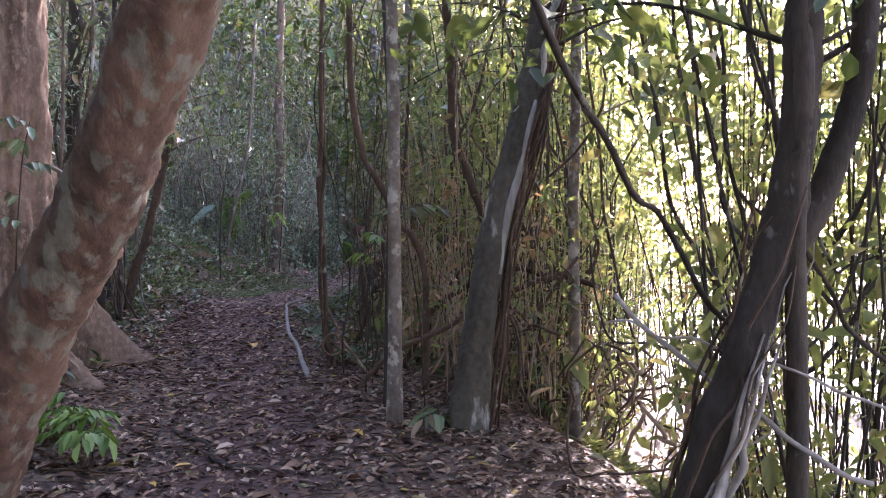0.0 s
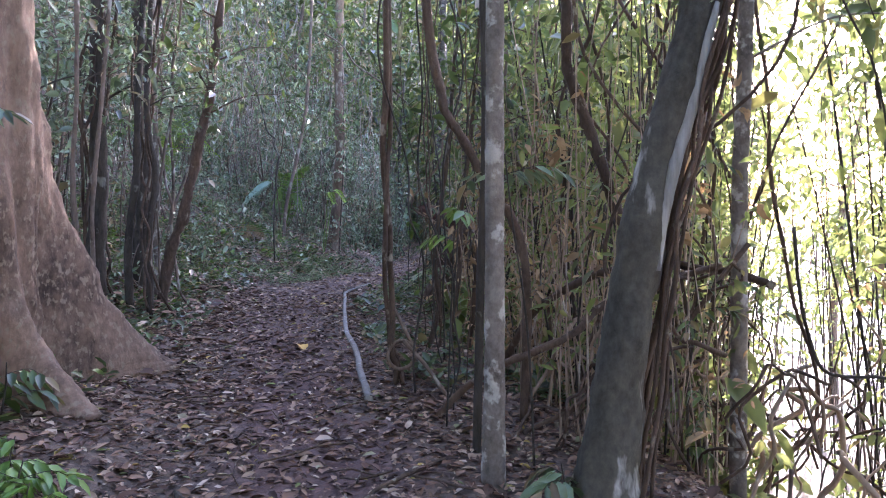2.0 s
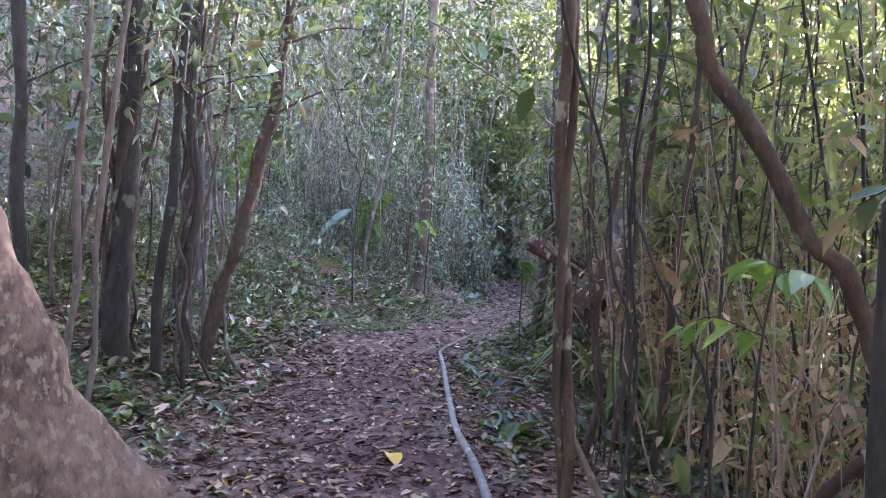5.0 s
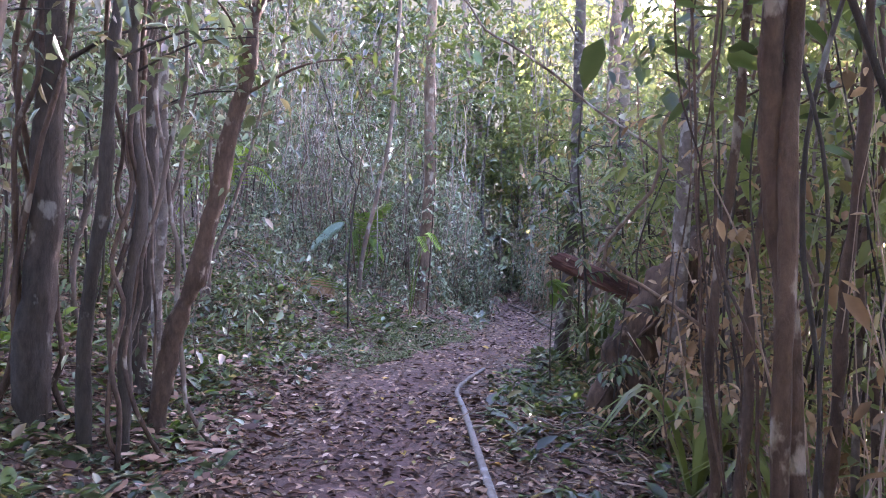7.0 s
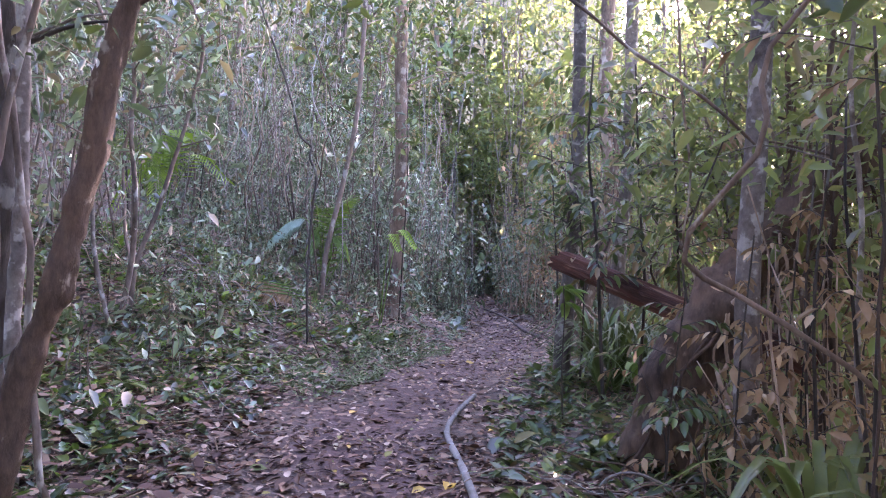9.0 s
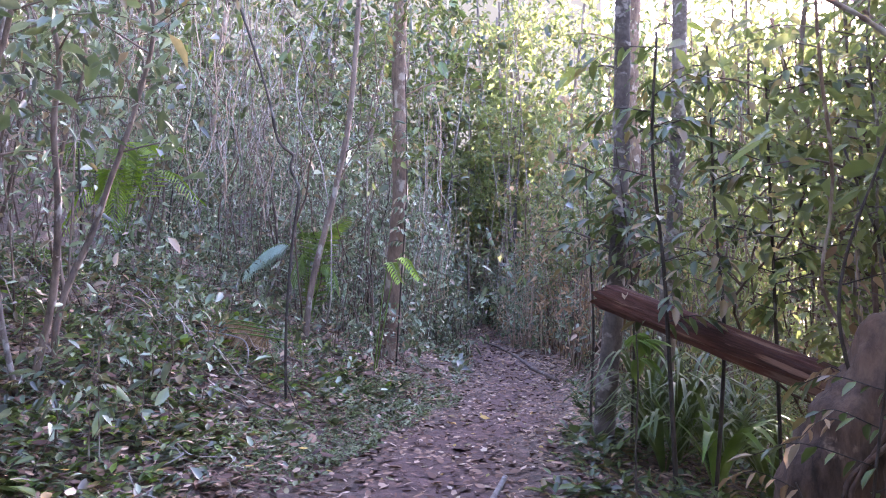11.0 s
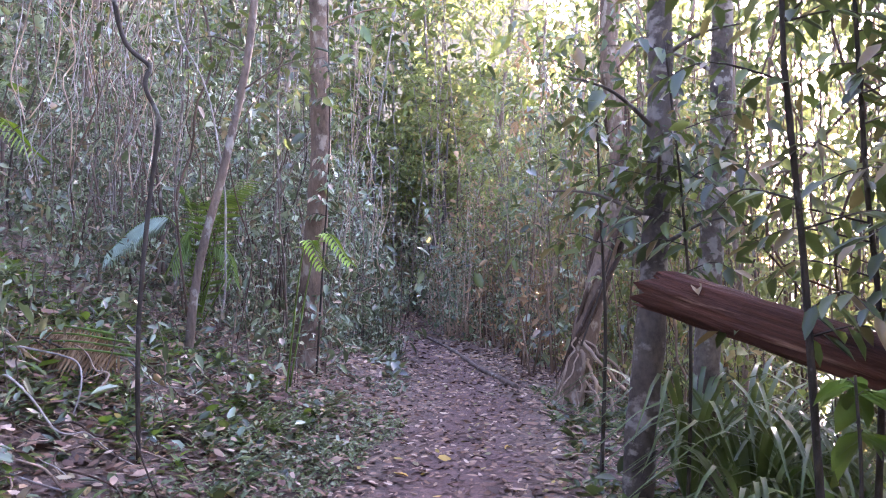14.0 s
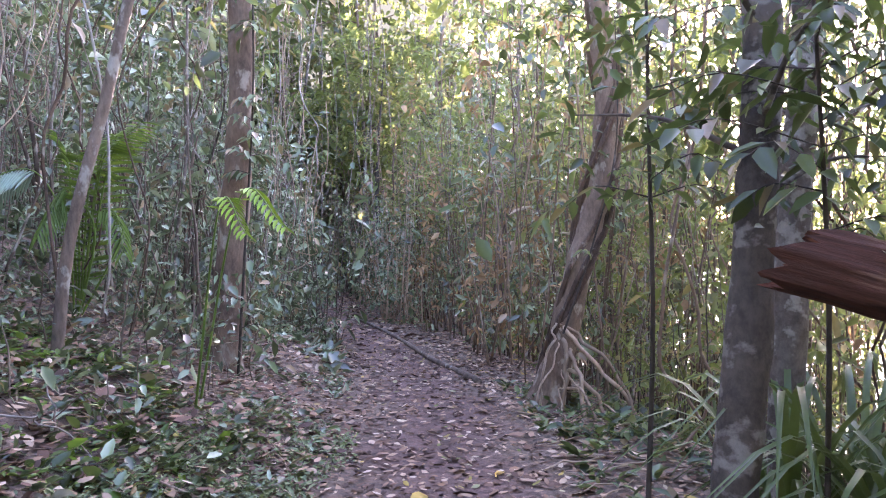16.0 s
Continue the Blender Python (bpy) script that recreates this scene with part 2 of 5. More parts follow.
# Emission stands in for the brightness of distant haze; no lamp is there.
M_HAZE_GLOW = glow_material("glowing_haze_sheet", (1.0, 0.97, 0.82), 0.6)
M_FAR_GLOW = glow_material("glowing_far_sheet", (0.95, 1.0, 0.75), 0.034)


# ---- mesh tools ----
class Geo:
    """Collects quads from arrays and links them as one mesh."""

    def __init__(self):
        self.v, self.f, self.n = [], [], 0

    def add(self, v, f):
        v = np.asarray(v, float).reshape(-1, 3)
        self.v.append(v)
        self.f.append(np.asarray(f, int).reshape(-1, 4) + self.n)
        self.n += len(v)
        return self

    def data(self, name, mat, smooth=True):
        v, f = np.concatenate(self.v), np.concatenate(self.f)
        me = bpy.data.meshes.new(name)
        me.vertices.add(len(v))
        me.vertices.foreach_set("co", v.astype(np.float32).ravel())
        me.loops.add(f.size)
        me.loops.foreach_set("vertex_index", f.astype(np.int32).ravel())
        me.polygons.add(len(f))
        me.polygons.foreach_set("loop_start", np.arange(0, f.size, 4, dtype=np.int32))
        me.update(calc_edges=True)
        me.polygons.foreach_set("use_smooth", np.full(len(f), smooth))
        me.materials.append(mat)
        return me


def part(name, geo, mat, parent=None, label="", smooth=True):
    ob = new(name, geo.data(name, mat, smooth))
    ob.parent = parent
    return tagged(ob, label)


def thing(name, at, label, category, group="", kind=""):
    ob = new(name)
    ob.location = at
    ob.empty_display_size = 0.2
    return tagged(ob, label, category, group, kind)


def unit(a):
    return a / np.maximum(np.linalg.norm(a, axis=-1, keepdims=True), 1e-9)


def tubes(geo, P, R, sides=6, lump=0.0, knots=()):
    """Sweeps N paths P (N, S, 3) with radii R (N, S) into tubes with closed tips."""
    P, R = np.asarray(P, float), np.asarray(R, float)
    if P.ndim == 2:
        P, R = P[None], R[None]
    N, S, _ = P.shape
    T = unit(np.gradient(P, axis=1))
    ref = np.where(np.abs(T[..., 2:3]) > 0.9, np.array([1.0, 0, 0]), np.array([0, 0, 1.0]))
    side = np.broadcast_to(unit(np.cross(T[:, :1], ref[:, :1])), T.shape)
    side = unit(side - T * np.sum(side * T, -1, keepdims=True))
    up = np.cross(side, T)
    a = np.arange(sides) * 2 * math.pi / sides
    r = R[:, :, None] * (1 + lump * rng.normal(size=(N, S, sides)))
    V = P[:, :, None] + side[:, :, None] * (np.cos(a)[:, None] * r[..., None]) + up[:, :, None] * (np.sin(a)[:, None] * r[..., None])
    if knots:
        out = unit(V - P[:, :, None])
        for scale, amp in knots:
            h = np.array([noise.noise(Vector((q[0] * scale, q[1] * scale, q[2] * scale * 0.6))) for q in V.reshape(-1, 3)]).reshape(N, S, sides, 1)
            V = V + out * h * amp
    tip = np.broadcast_to(P[:, -1:, None], (N, 1, sides, 3))
    low = np.broadcast_to(P[:, :1, None], (N, 1, sides, 3))
    V = np.concatenate([low, V, tip], 1)
    K = S + 2
    i = np.arange(N)[:, None, None] * K * sides + np.arange(K - 1)[None, :, None] * sides
    j = np.arange(sides)[None, None, :]
    k = (j + 1) % sides
    F = np.stack([i + j, i + k, i + sides + k, i + sides + j], -1)
    geo.add(V, F)
    return geo


def spline(pts, n):
    """A smooth line of n points through pts (Catmull-Rom)."""
    p = np.asarray(pts, float)
    p = np.concatenate([2 * p[:1] - p[1:2], p, 2 * p[-1:] - p[-2:-1]])
    m = len(p) - 3
    u = np.linspace(0, m - 1e-6, n)
    i = u.astype(int)
    t = (u - i)[:, None]
    a, b, c, d = p[i], p[i + 1], p[i + 2], p[i + 3]
    return 0.5 * (2 * b + (c - a) * t + (2 * a - 5 * b + 4 * c - d) * t ** 2 + (3 * b - a - 3 * c + d) * t ** 3)


# open sight lines between the trail and the things that stand out: (x0, y0, x1, y1, half width)
OPEN = ((-2.2, 8, -7.2, 21.6, 0.5), (-3.2, 12, -7.2, 21.6, 0.55), (-3.4, 13, -7.2, 21.6, 0.5), (-3.0, 11, -9.3, 21.8, 0.8), (-3.2, 12, -4.6, 20.3, 0.5), (-3.6, 14.5, -4.6, 20.3, 0.4), (-3.2, 12, -5.15, 22.4, 0.4), (-3.6, 14.5, -5.15, 22.4, 0.4),
        (-2.2, 8, -1.9, 17.2, 0.35), (-2.2, 8, -1.3, 15.5, 0.4), (-2.8, 10, -1.0, 16, 0.6), (-3.2, 12, -1.0, 17, 0.9), (-3.5, 14, -1.0, 19, 0.9), (-3.5, 13.5, -1.3, 23, 0.7), (-1.1, 4, -4.7, 11.3, 0.5), (-2.2, 7.5, -5.0, 11.4, 0.5), (-2.2, 8, -0.8, 13.4, 0.25), (0.2, 2, 6.5, 21, 0.65), (-3.4, 13, 6.5, 31, 0.15))


def in_the_open(x, y):
    """True where a tall plant would stand in one of the open sight lines."""
    x, y = np.asarray(x, float), np.asarray(y, float)
    hit = np.zeros(x.shape, bool)
    for x0, y0, x1, y1, w in OPEN:
        dx, dy = x1 - x0, y1 - y0
        L = math.hypot(dx, dy)
        t = ((x - x0) * dx + (y - y0) * dy) / L
        hit |= (np.abs((x - x0) * dy - (y - y0) * dx) / L < w) & (t > 0) & (t < L)
    return hit


def wobble(n, amount, rough=3):
    """A smooth random sideways drift along n points."""
    k = rng.normal(size=(rough + 2, 3)) * amount
    return spline(k, n)


def blades(geo, base, way, face, length, width, fold=0.15, droop=0.25):
    """Leaves: two folded halves with a bent tip. base, way, face (N, 3); length, width (N)."""
    way = unit(way)
    side = unit(np.cross(way, face))
    face = np.cross(side, way)
    L, W = np.asarray(length)[:, None], np.asarray(width)[:, None]
    dn = -face * L * droop
    v = [base,
         base + way * L * 0.32 + side * W * 0.5 + face * W * fold + dn * 0.1,
         base + way * L * 0.7 + side * W * 0.4 + face * W * fold + dn * 0.5,
         base + way * L + dn,
         base + way * L * 0.7 - side * W * 0.4 + face * W * fold + dn * 0.5,
         base + way * L * 0.32 - side * W * 0.5 + face * W * fold + dn * 0.1]
    n = len(base)
    o = np.arange(n)[:, None] * 6
    f = np.stack([o + np.array([0, 5, 4, 3]), o + np.array([0, 3, 2, 1])], 1)
    geo.add(np.stack(v, 1), f)
    return geo


def scatter(geo, at, size, slim=0.4, up=0.5, droop=0.3, spread=0.4):
    """Leaves in free directions round the points at (N, 3)."""
    n = len(at)
    az = rng.uniform(0, 2 * math.pi, n)
    el = rng.normal(-0.35, 0.5, n)
    way = np.stack([np.cos(az) * np.cos(el), np.sin(az) * np.cos(el), np.sin(el)], -1)
    face = unit(np.stack([rng.normal(0, 0.6, n), rng.normal(0, 0.6, n), np.full(n, up + 0.4)], -1))
    L = size * np.exp(rng.normal(0, spread, n))
    blades(geo, at, way, face, L, L * slim * rng.uniform(0.75, 1.25, n), 0.12, droop)
    return geo


# ---- ground ----
TRAIL_Y = np.array([-40, -6, 0, 3, 5, 7, 9.5, 12.4, 15, 18, 20.5, 24.7, 31, 35, 40, 49, 55, 75, 200])
TRAIL_X = np.array([2, 0.8, -0.35, -0.9, -1.22, -1.75, -2.75, -3.5, -3.7, -3.4, -3.0, -2.95, -3.6, -4.3, -4.7, -5.4, -6.6, -14.0, -60])
TRAIL_Z = np.array([-1.0, -0.1, 0.0, 0.05, 0.1, 0.17, 0.3, 0.42, 0.46, 0.46, 0.42, 0.39, 0.4, 0.46, 0.58, 0.8, 0.95, 1.6, 3])


def trail_x(y):
    return np.interp(y, TRAIL_Y, TRAIL_X)


def lumps(x, y):
    return (np.sin(x * 1.7 + 0.6 * np.sin(y * 1.3)) * np.sin(y * 1.1 + 1.3) * 0.05 + np.sin(x * 4.1 + y * 2.3) * np.sin(y * 3.7 - x * 1.9) * 0.02)


def ground_z(x, y):
    x, y = np.asarray(x, float), np.asarray(y, float)
    d = x - trail_x(y)
    tz = np.interp(y, TRAIL_Y, TRAIL_Z)
    left = np.maximum(-d - 0.85, 0)
    sl = np.interp(y, [-20, 0, 8, 12, 18, 30, 90], [0.15, 0.12, 0.16, 0.28, 0.42, 0.45, 0.3])
    rise = sl * (left ** 1.5 / (left + 0.6) ** 0.5)
    rise = np.where(left > 25, rise[()] * 0 + sl * 25 + (left - 25) * 0.1, rise)
    rise = rise + 0.38 * np.clip(left - 8, 0, 40) * np.clip((y - 6) / 10, 0, 1)
    rise = rise + 0.6 * np.clip(y - 62, 0, 60) * np.clip((12 - x) / 24, 0, 1)
    right = np.maximum(d - 0.85, 0)
    sr = np.interp(y, [-20, 0, 8, 14, 22, 35, 90], [0.5, 0.55, 0.5, 0.42, 0.36, 0.25, 0.2])
    fall = 0.1 * right + sr * np.maximum(right - 1.4, 0) ** 1.5 / (np.maximum(right - 1.4, 0) + 0.8) ** 0.5
    fall = np.minimum(fall, 24 + 0.001 * right)
    far = np.clip((np.abs(d) - 0.6) / 0.8, 0, 1)
    ruts = -0.03 * np.clip(1 - np.abs(d) / 0.7, 0, 1)
    return tz + rise - fall + ruts + lumps(x, y) * (0.25 + far)


def build_ground():
    xs = np.concatenate([-np.geomspace(3000, 14, 26), np.arange(-13.8, -6, 0.3), np.arange(-6, 2.5, 0.11), np.arange(2.5, 9, 0.3), np.geomspace(9.4, 3000, 30)])
    ys = np.concatenate([-np.geomspace(3000, 6, 20), np.arange(-5.6, 1, 0.3), np.arange(1, 24, 0.13), np.arange(24, 40, 0.25), np.arange(40, 80, 1.0), np.geomspace(81, 3000, 24)])
    X, Y = np.meshgrid(xs, ys)
    Z = ground_z(X, Y)
    near = (np.abs(X) < 9) & (Y > 0) & (Y < 40)
    Z = Z + np.where(near, rng.normal(0, 0.008, Z.shape), 0)
    g = Geo()
    ny, nx = X.shape
    i = np.arange(ny - 1)[:, None] * nx + np.arange(nx - 1)[None]
    g.add(np.stack([X, Y, Z], -1), np.stack([i, i + 1, i + nx + 1, i + nx], -1))
    ob = part("ground", g, M_GROUND)
    d = np.abs(X - trail_x(Y) + 0.15 * np.sin(Y * 1.9) + 0.1 * np.sin(Y * 4.3 + 1))
    worn = np.clip((0.8 - d) / 0.45, 0, 1)
    att = ob.data.attributes.new("worn", "FLOAT", "POINT")
    att.data.foreach_set("value", worn.astype(np.float32).ravel())
    tagged(ob, "dark brown forest soil with a worn earthen trail", "ground", kind="structure")


build_ground()


def on_ground(x, y, sink=0.0):
    return np.stack([x, y, ground_z(x, y) - sink], -1)


def build_glow_sheet(a0, a1, radius, low, top, mat, label):
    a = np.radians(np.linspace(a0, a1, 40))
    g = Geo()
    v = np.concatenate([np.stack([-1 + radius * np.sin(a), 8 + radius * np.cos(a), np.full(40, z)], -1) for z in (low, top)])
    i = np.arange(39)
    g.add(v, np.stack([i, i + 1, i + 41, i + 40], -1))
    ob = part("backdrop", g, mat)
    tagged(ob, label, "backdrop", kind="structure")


# Added glowing sheets: haze right of the trail, dimmer distance hiding the sky.
build_glow_sheet(14, 130, 75, -26.0, 2.0, M_HAZE_GLOW, "glowing backdrop sheet for bright hazy distance beyond the falling slope")
build_glow_sheet(-60, 4, 60, -4.0, 48.0, M_FAR_GLOW, "glowing backdrop sheet for pale hazy distance beyond the forest")


# ---- leaf litter and herbs ----
def litter(n, y0, y1, dmin, dmax, size):
    g = Geo()
    y = rng.uniform(y0, y1, n)
    d = rng.uniform(dmin, dmax, n)
    keep = rng.uniform(size=n) < np.interp(np.abs(d), [0, 0.5, 1.0, 3, 6], [0.62, 0.7, 1, 0.9, 0.5])
    y, d = y[keep], d[keep]
    x = trail_x(y) + d
    n = len(x)
    p = on_ground(x, y)
    p[:, 2] += rng.uniform(0.004, 0.03, n)
    az = rng.uniform(0, 2 * math.pi, n)
    way = np.stack([np.cos(az), np.sin(az), rng.normal(0.05, 0.2, n)], -1)
    face = unit(np.stack([rng.normal(0, 0.3, n), rng.normal(0, 0.3, n), np.ones(n)], -1))
    L = size * np.exp(rng.normal(0, 0.35, n))
    blades(g, p, way, face, L, L * rng.uniform(0.3, 0.55, n), rng.uniform(-0.25, 0.35), 0.15)
    return g


lit = part("leaf_litter", litter(52000, 2.5, 14, -4.5, 2.6, 0.06), M_LITTER)
tagged(lit, "brown dry fallen leaves covering the forest floor", "leaf litter", kind="stuff")
part("drift", litter(36000, 14, 28, -4.5, 3, 0.07), M_LITTER, lit)
part("drift", litter(17000, 28, 50, -3.0, 2.5, 0.11), M_LITTER, lit)


bank = litter(9000, 10, 22, -5.8, -0.9, 0.085)
for v in bank.v:
    v[:, 2] += np.repeat(rng.uniform(0.0, 0.13, len(v) // 6), 6)
part("drift", bank, M_LITTER, lit)


def herbs(n, y0, y1, d0, d1, size, leaves, mat, label, patchy=0.5):
    """Low plants: rosettes of leaves on short stalks."""
    g = Geo()
    y = rng.uniform(y0, y1, n)
    d = d0 + (d1 - d0) * rng.uniform(0, 1, n) ** 0.9
    x = trail_x(y) + d
    patch = np.sin(x * 2.1 + 1.7 * np.sin(y * 0.9)) * np.sin(y * 1.6 + x * 0.7)
    keep = patch > rng.uniform(-1.2, patchy, n)
    x, y = x[keep], y[keep]
    n = len(x)
    top = on_ground(x, y)
    top[:, 2] += rng.uniform(0.0, 0.08, n)
    b = np.repeat(top, leaves, 0) + rng.normal(0, 0.025, (n * leaves, 3))
    k = n * leaves
    az = rng.uniform(0, 2 * math.pi, k)
    way = np.stack([np.cos(az), np.sin(az), rng.normal(0.6, 0.5, k)], -1)
    face = unit(np.stack([rng.normal(0, 0.3, k), rng.normal(0, 0.3, k), np.ones(k)], -1))
    L = size * np.exp(rng.normal(0, 0.35, k))
    blades(g, b, way, face, L, L * rng.uniform(0.35, 0.6, k), 0.12, 0.3)
    ob = part("herbs", g, mat)
    return tagged(ob, label, "plants", kind="stuff")


herbs(3000, 9, 24, -1.0, -6.5, 0.075, 6, M_LEAF_PALE, "low bluish-green herbs on the bank beside the trail", 0.2)
herbs(900, 3, 9.5, -1.6, -5.0, 0.09, 7, M_LEAF, "low dark green herbs among the leaf litter")
herbs(900, 11, 21, -1.3, -5.5, 0.075, 6, M_LEAF, "dark green seedlings on the bank", 0.2)
herbs(2300, 8, 24, 0.95, 3.6, 0.09, 6, M_LEAF, "low dark green herbs on the slope below the trail")
herbs(2200, 24, 45, -1.0, -7.0, 0.15, 6, M_LEAF_PALE, "bluish-green ground plants on the rising bank")
herbs(2000, 8.5, 21, -1.3, -6.0, 0.072, 7, M_LEAF, "leafy dark green seedlings crowding the bank", 0.1)
herbs(1500, 11, 21, -1.5, -6.0, 0.075, 6, M_FERN, "fresh green low plants on the bank", 0.5)
herbs(1300, 2, 9, 3.0, 7.5, 0.11, 8, M_LEAF_SUN, "sunlit low plants covering the falling slope", 0.1)
herbs(2600, 15, 21, -0.8, -1.8, 0.035, 6, M_MOSS, "pale green moss and seedlings at the trail edge", 0.9)


def ground_twigs(n, y0, y1, d0, d1, mat, label):
    y = rng.uniform(y0, y1, n)
    x = trail_x(y) + rng.uniform(d0, d1, n)
    a, L = rng.uniform(0, 6.3, n), rng.uniform(0.12, 0.7, n)
    P = []
    for k in (-1.0, -0.3, 0.3, 1.0):
        px, py = x + np.cos(a + 0.2 * k) * L * k * 0.5, y + np.sin(a + 0.2 * k) * L * k * 0.5
        q = on_ground(px, py)
        q[:, 2] += rng.uniform(0.004, 0.06, n)
        P.append(q)
    P = np.stack(P, 1)
    R = np.broadcast_to(rng.uniform(0.002, 0.008, n)[:, None], (n, 4))
    ob = part("fallen_twigs", tubes(Geo(), P, R, 4), mat)
    tagged(ob, label, "twigs", kind="stuff")


# ---- trees ----
def trunk_geo(path, r0, r1, n=40, sides=14, lump=0.03, flare=0.0, drift=0.0, knots=()):
    p = spline(path, n)
    if drift:
        p = p + wobble(n, drift, 5)
    t = np.linspace(0, 1, n)
    r = r0 + (r1 - r0) * t + flare * np.exp(-t * 11)
    return tubes(Geo(), p, r, sides, lump, knots), p


def crown_geo(centres, leaves, size, spread=0.7, slim=0.4):
    c = np.repeat(np.asarray(centres, float), leaves, 0)
    return scatter(Geo(), c + rng.normal(0, spread, c.shape) * np.array([1, 1, 0.7]), size, slim)


def tree(name, path, r0, r1, bark, label, category="tree", sides=14, flare=0.0, crown=None, limbs=0, limb_from=0.5, leaf=M_LEAF, leaf_size=0.11, leaves=40, lump=0.03, drift=0.0, reach=1.6, fine=44, knots=()):
    """A tapered trunk with limbs and a loose crown of single leaves."""
    base = np.array(path[0], float)
    e = thing(name, base, label, category)
    rel = [np.array(q, float) - base for q in path]
    g, p = trunk_geo(rel, r0, r1, fine, sides, lump, flare, drift, knots)
    part("trunk", g, bark, e)
    if limbs:
        for k in range(limbs):
            s = p[int((limb_from + (1 - limb_from) * (k + 0.5) / limbs) * (fine - 1))]
            az = k * 2.4 + rng.uniform(-0.5, 0.5)
            ln = reach * rng.uniform(0.6, 1.2)
            out = np.array([math.cos(az), math.sin(az), 0.0])
            q = spline([s, s + out * ln * 0.5 + np.array([0, 0, 0.25 * ln]), s + out * ln + np.array([0, 0, 0.3 * ln])], 9)
            limb = part("limb", tubes(Geo(), q, np.linspace(min(r1 * 0.3, 0.02), 0.004, 9), 6), bark, e)
            c = np.concatenate([q[4:], q[5:] + rng.normal(0, 0.2, (4, 3))])
            cc = np.repeat(c, max(1, leaves // 3), 0)
            part("foliage", scatter(Geo(), cc + rng.normal(0, 0.3, cc.shape), leaf_size), leaf, limb)
    return e


def gz(x, y, sink=0.08):
    return float(ground_z(x, y)) - sink


ground_twigs(900, 11, 22, -6.0, -1.1, M_CANE, "dry brown twigs strewn on the bank")
ground_twigs(260, 3, 12, -3.0, 1.6, M_VINE, "brown twigs among the leaf litter")
ground_twigs(260, 11, 24, 0.9, 3.2, M_CANE, "dry brown twigs below the trail")

# leaning mottled tree beside the start of the trail
tree("leaning_tree", [(-2.2, 3.1, gz(-2.2, 3.1)), (-1.85, 2.85, 0.6), (-1.44, 2.56, 1.23), (-1.1, 2.3, 1.74), (-0.755, 2.03, 2.25), (-0.3, 1.7, 3.0), (0.2, 1.4, 4.4)], 0.15, 0.1, M_BARK_LEAN,
     "leaning tree trunk with mottled tan and grey bark", sides=48, lump=0.004, drift=0.012, limbs=4, limb_from=0.92, leaves=20, fine=220, knots=((7, 0.018), (19, 0.013), (45, 0.008)))


def buttress_tree(at, r0, height, flanges, bark, label):
    e = thing("buttress_tree", at, label, "tree")
    n_a, n_z = 240, 150
    a = np.linspace(0, 2 * math.pi, n_a, endpoint=False)
    z = np.linspace(-0.5, 1, n_z)
    z = np.where(z < 0, z, z ** 1.6 * height)
    r = np.full((n_z, n_a), r0) * (1 + 0.07 * np.sin(a * 5 + 1) + 0.04 * np.sin(a * 11) + 0.02 * np.sin(a * 23 + 2)) * np.interp(z, [0, height], [1.08, 0.8])[:, None]
    for az, reach, tall, sharp in flanges:
        lobe = np.clip(np.cos(a - math.radians(az)), 0, 1) ** sharp
        r += reach * np.exp(-np.maximum(z, -0.1) / tall)[:, None] * lobe[None]
    r *= 1 + rng.normal(0, 0.006, r.shape)
    for sc, amp in ((2.5, 0.07), (7, 0.04), (18, 0.018), (40, 0.008)):
        r = r + amp * np.array([[noise.noise(Vector((math.cos(q) * w * sc, math.sin(q) * w * sc, h * sc * 0.4))) for q, w in zip(a, row)] for h, row in zip(z, r)])
    x, y = np.cos(a)[None] * r, np.sin(a)[None] * r
    v = np.stack([x, y, np.broadcast_to(z[:, None], r.shape)], -1)
    i = np.arange(n_z - 1)[:, None] * n_a
    j = np.arange(n_a)[None]
    k = (j + 1) % n_a
    g = Geo().add(v, np.stack([i + j, i + k, i + n_a + k, i + n_a + j], -1))
    part("trunk", g, bark, e)
    c = np.stack([rng.normal(0, 2.0, 60), rng.normal(0, 2.0, 60), rng.uniform(height * 0.8, height + 2, 60)], -1)
    for q in c[:8]:
        part("limb", tubes(Geo(), spline([(0, 0, height * 0.75), q * 0.5 + np.array([0, 0, height * 0.5]), q], 8), np.linspace(0.12, 0.02, 8), 6), bark, e)
    part("crown", crown_geo(c, 40, 0.16, 0.6), M_LEAF, e)
    return e


buttress_tree((-4.45, 7.05, gz(-4.45, 7.05, 0.0)), 0.5, 9.0, [(48, 1.05, 0.85, 26), (-20, 0.75, 0.5, 40), (-65, 0.7, 0.7, 30), (140, 0.9, 0.8, 24), (230, 0.9, 0.8, 24)], M_BARK_RED, "large tree with flaring buttress roots and red-brown bark")

# slim pale trunk at the trail edge with a dark companion
tree("slim_tree", [(-0.4, 6.0, gz(-0.4, 6.0)), (-0.4, 6.0, 1.2), (-0.41, 6.0, 2.6), (-0.43, 6.05, 4.5), (-0.3, 6.1, 6.5)], 0.058, 0.045, M_BARK_PALE, "slim straight tree with pale blotched bark", sides=22, lump=0.003, fine=140, knots=((8, 0.006), (25, 0.003)), limbs=6, limb_from=0.7, leaves=36, flare=0.02)
tree("slim_tree", [(-0.52, 6.6, gz(-0.52, 6.6)), (-0.5, 6.58, 1.2), (-0.48, 6.58, 2.6), (-0.6, 6.6, 5.0)], 0.03, 0.024, M_BARK_DARK, "thin dark sapling trunk beside the pale one", sides=10, limbs=4, limb_from=0.7, leaves=30)
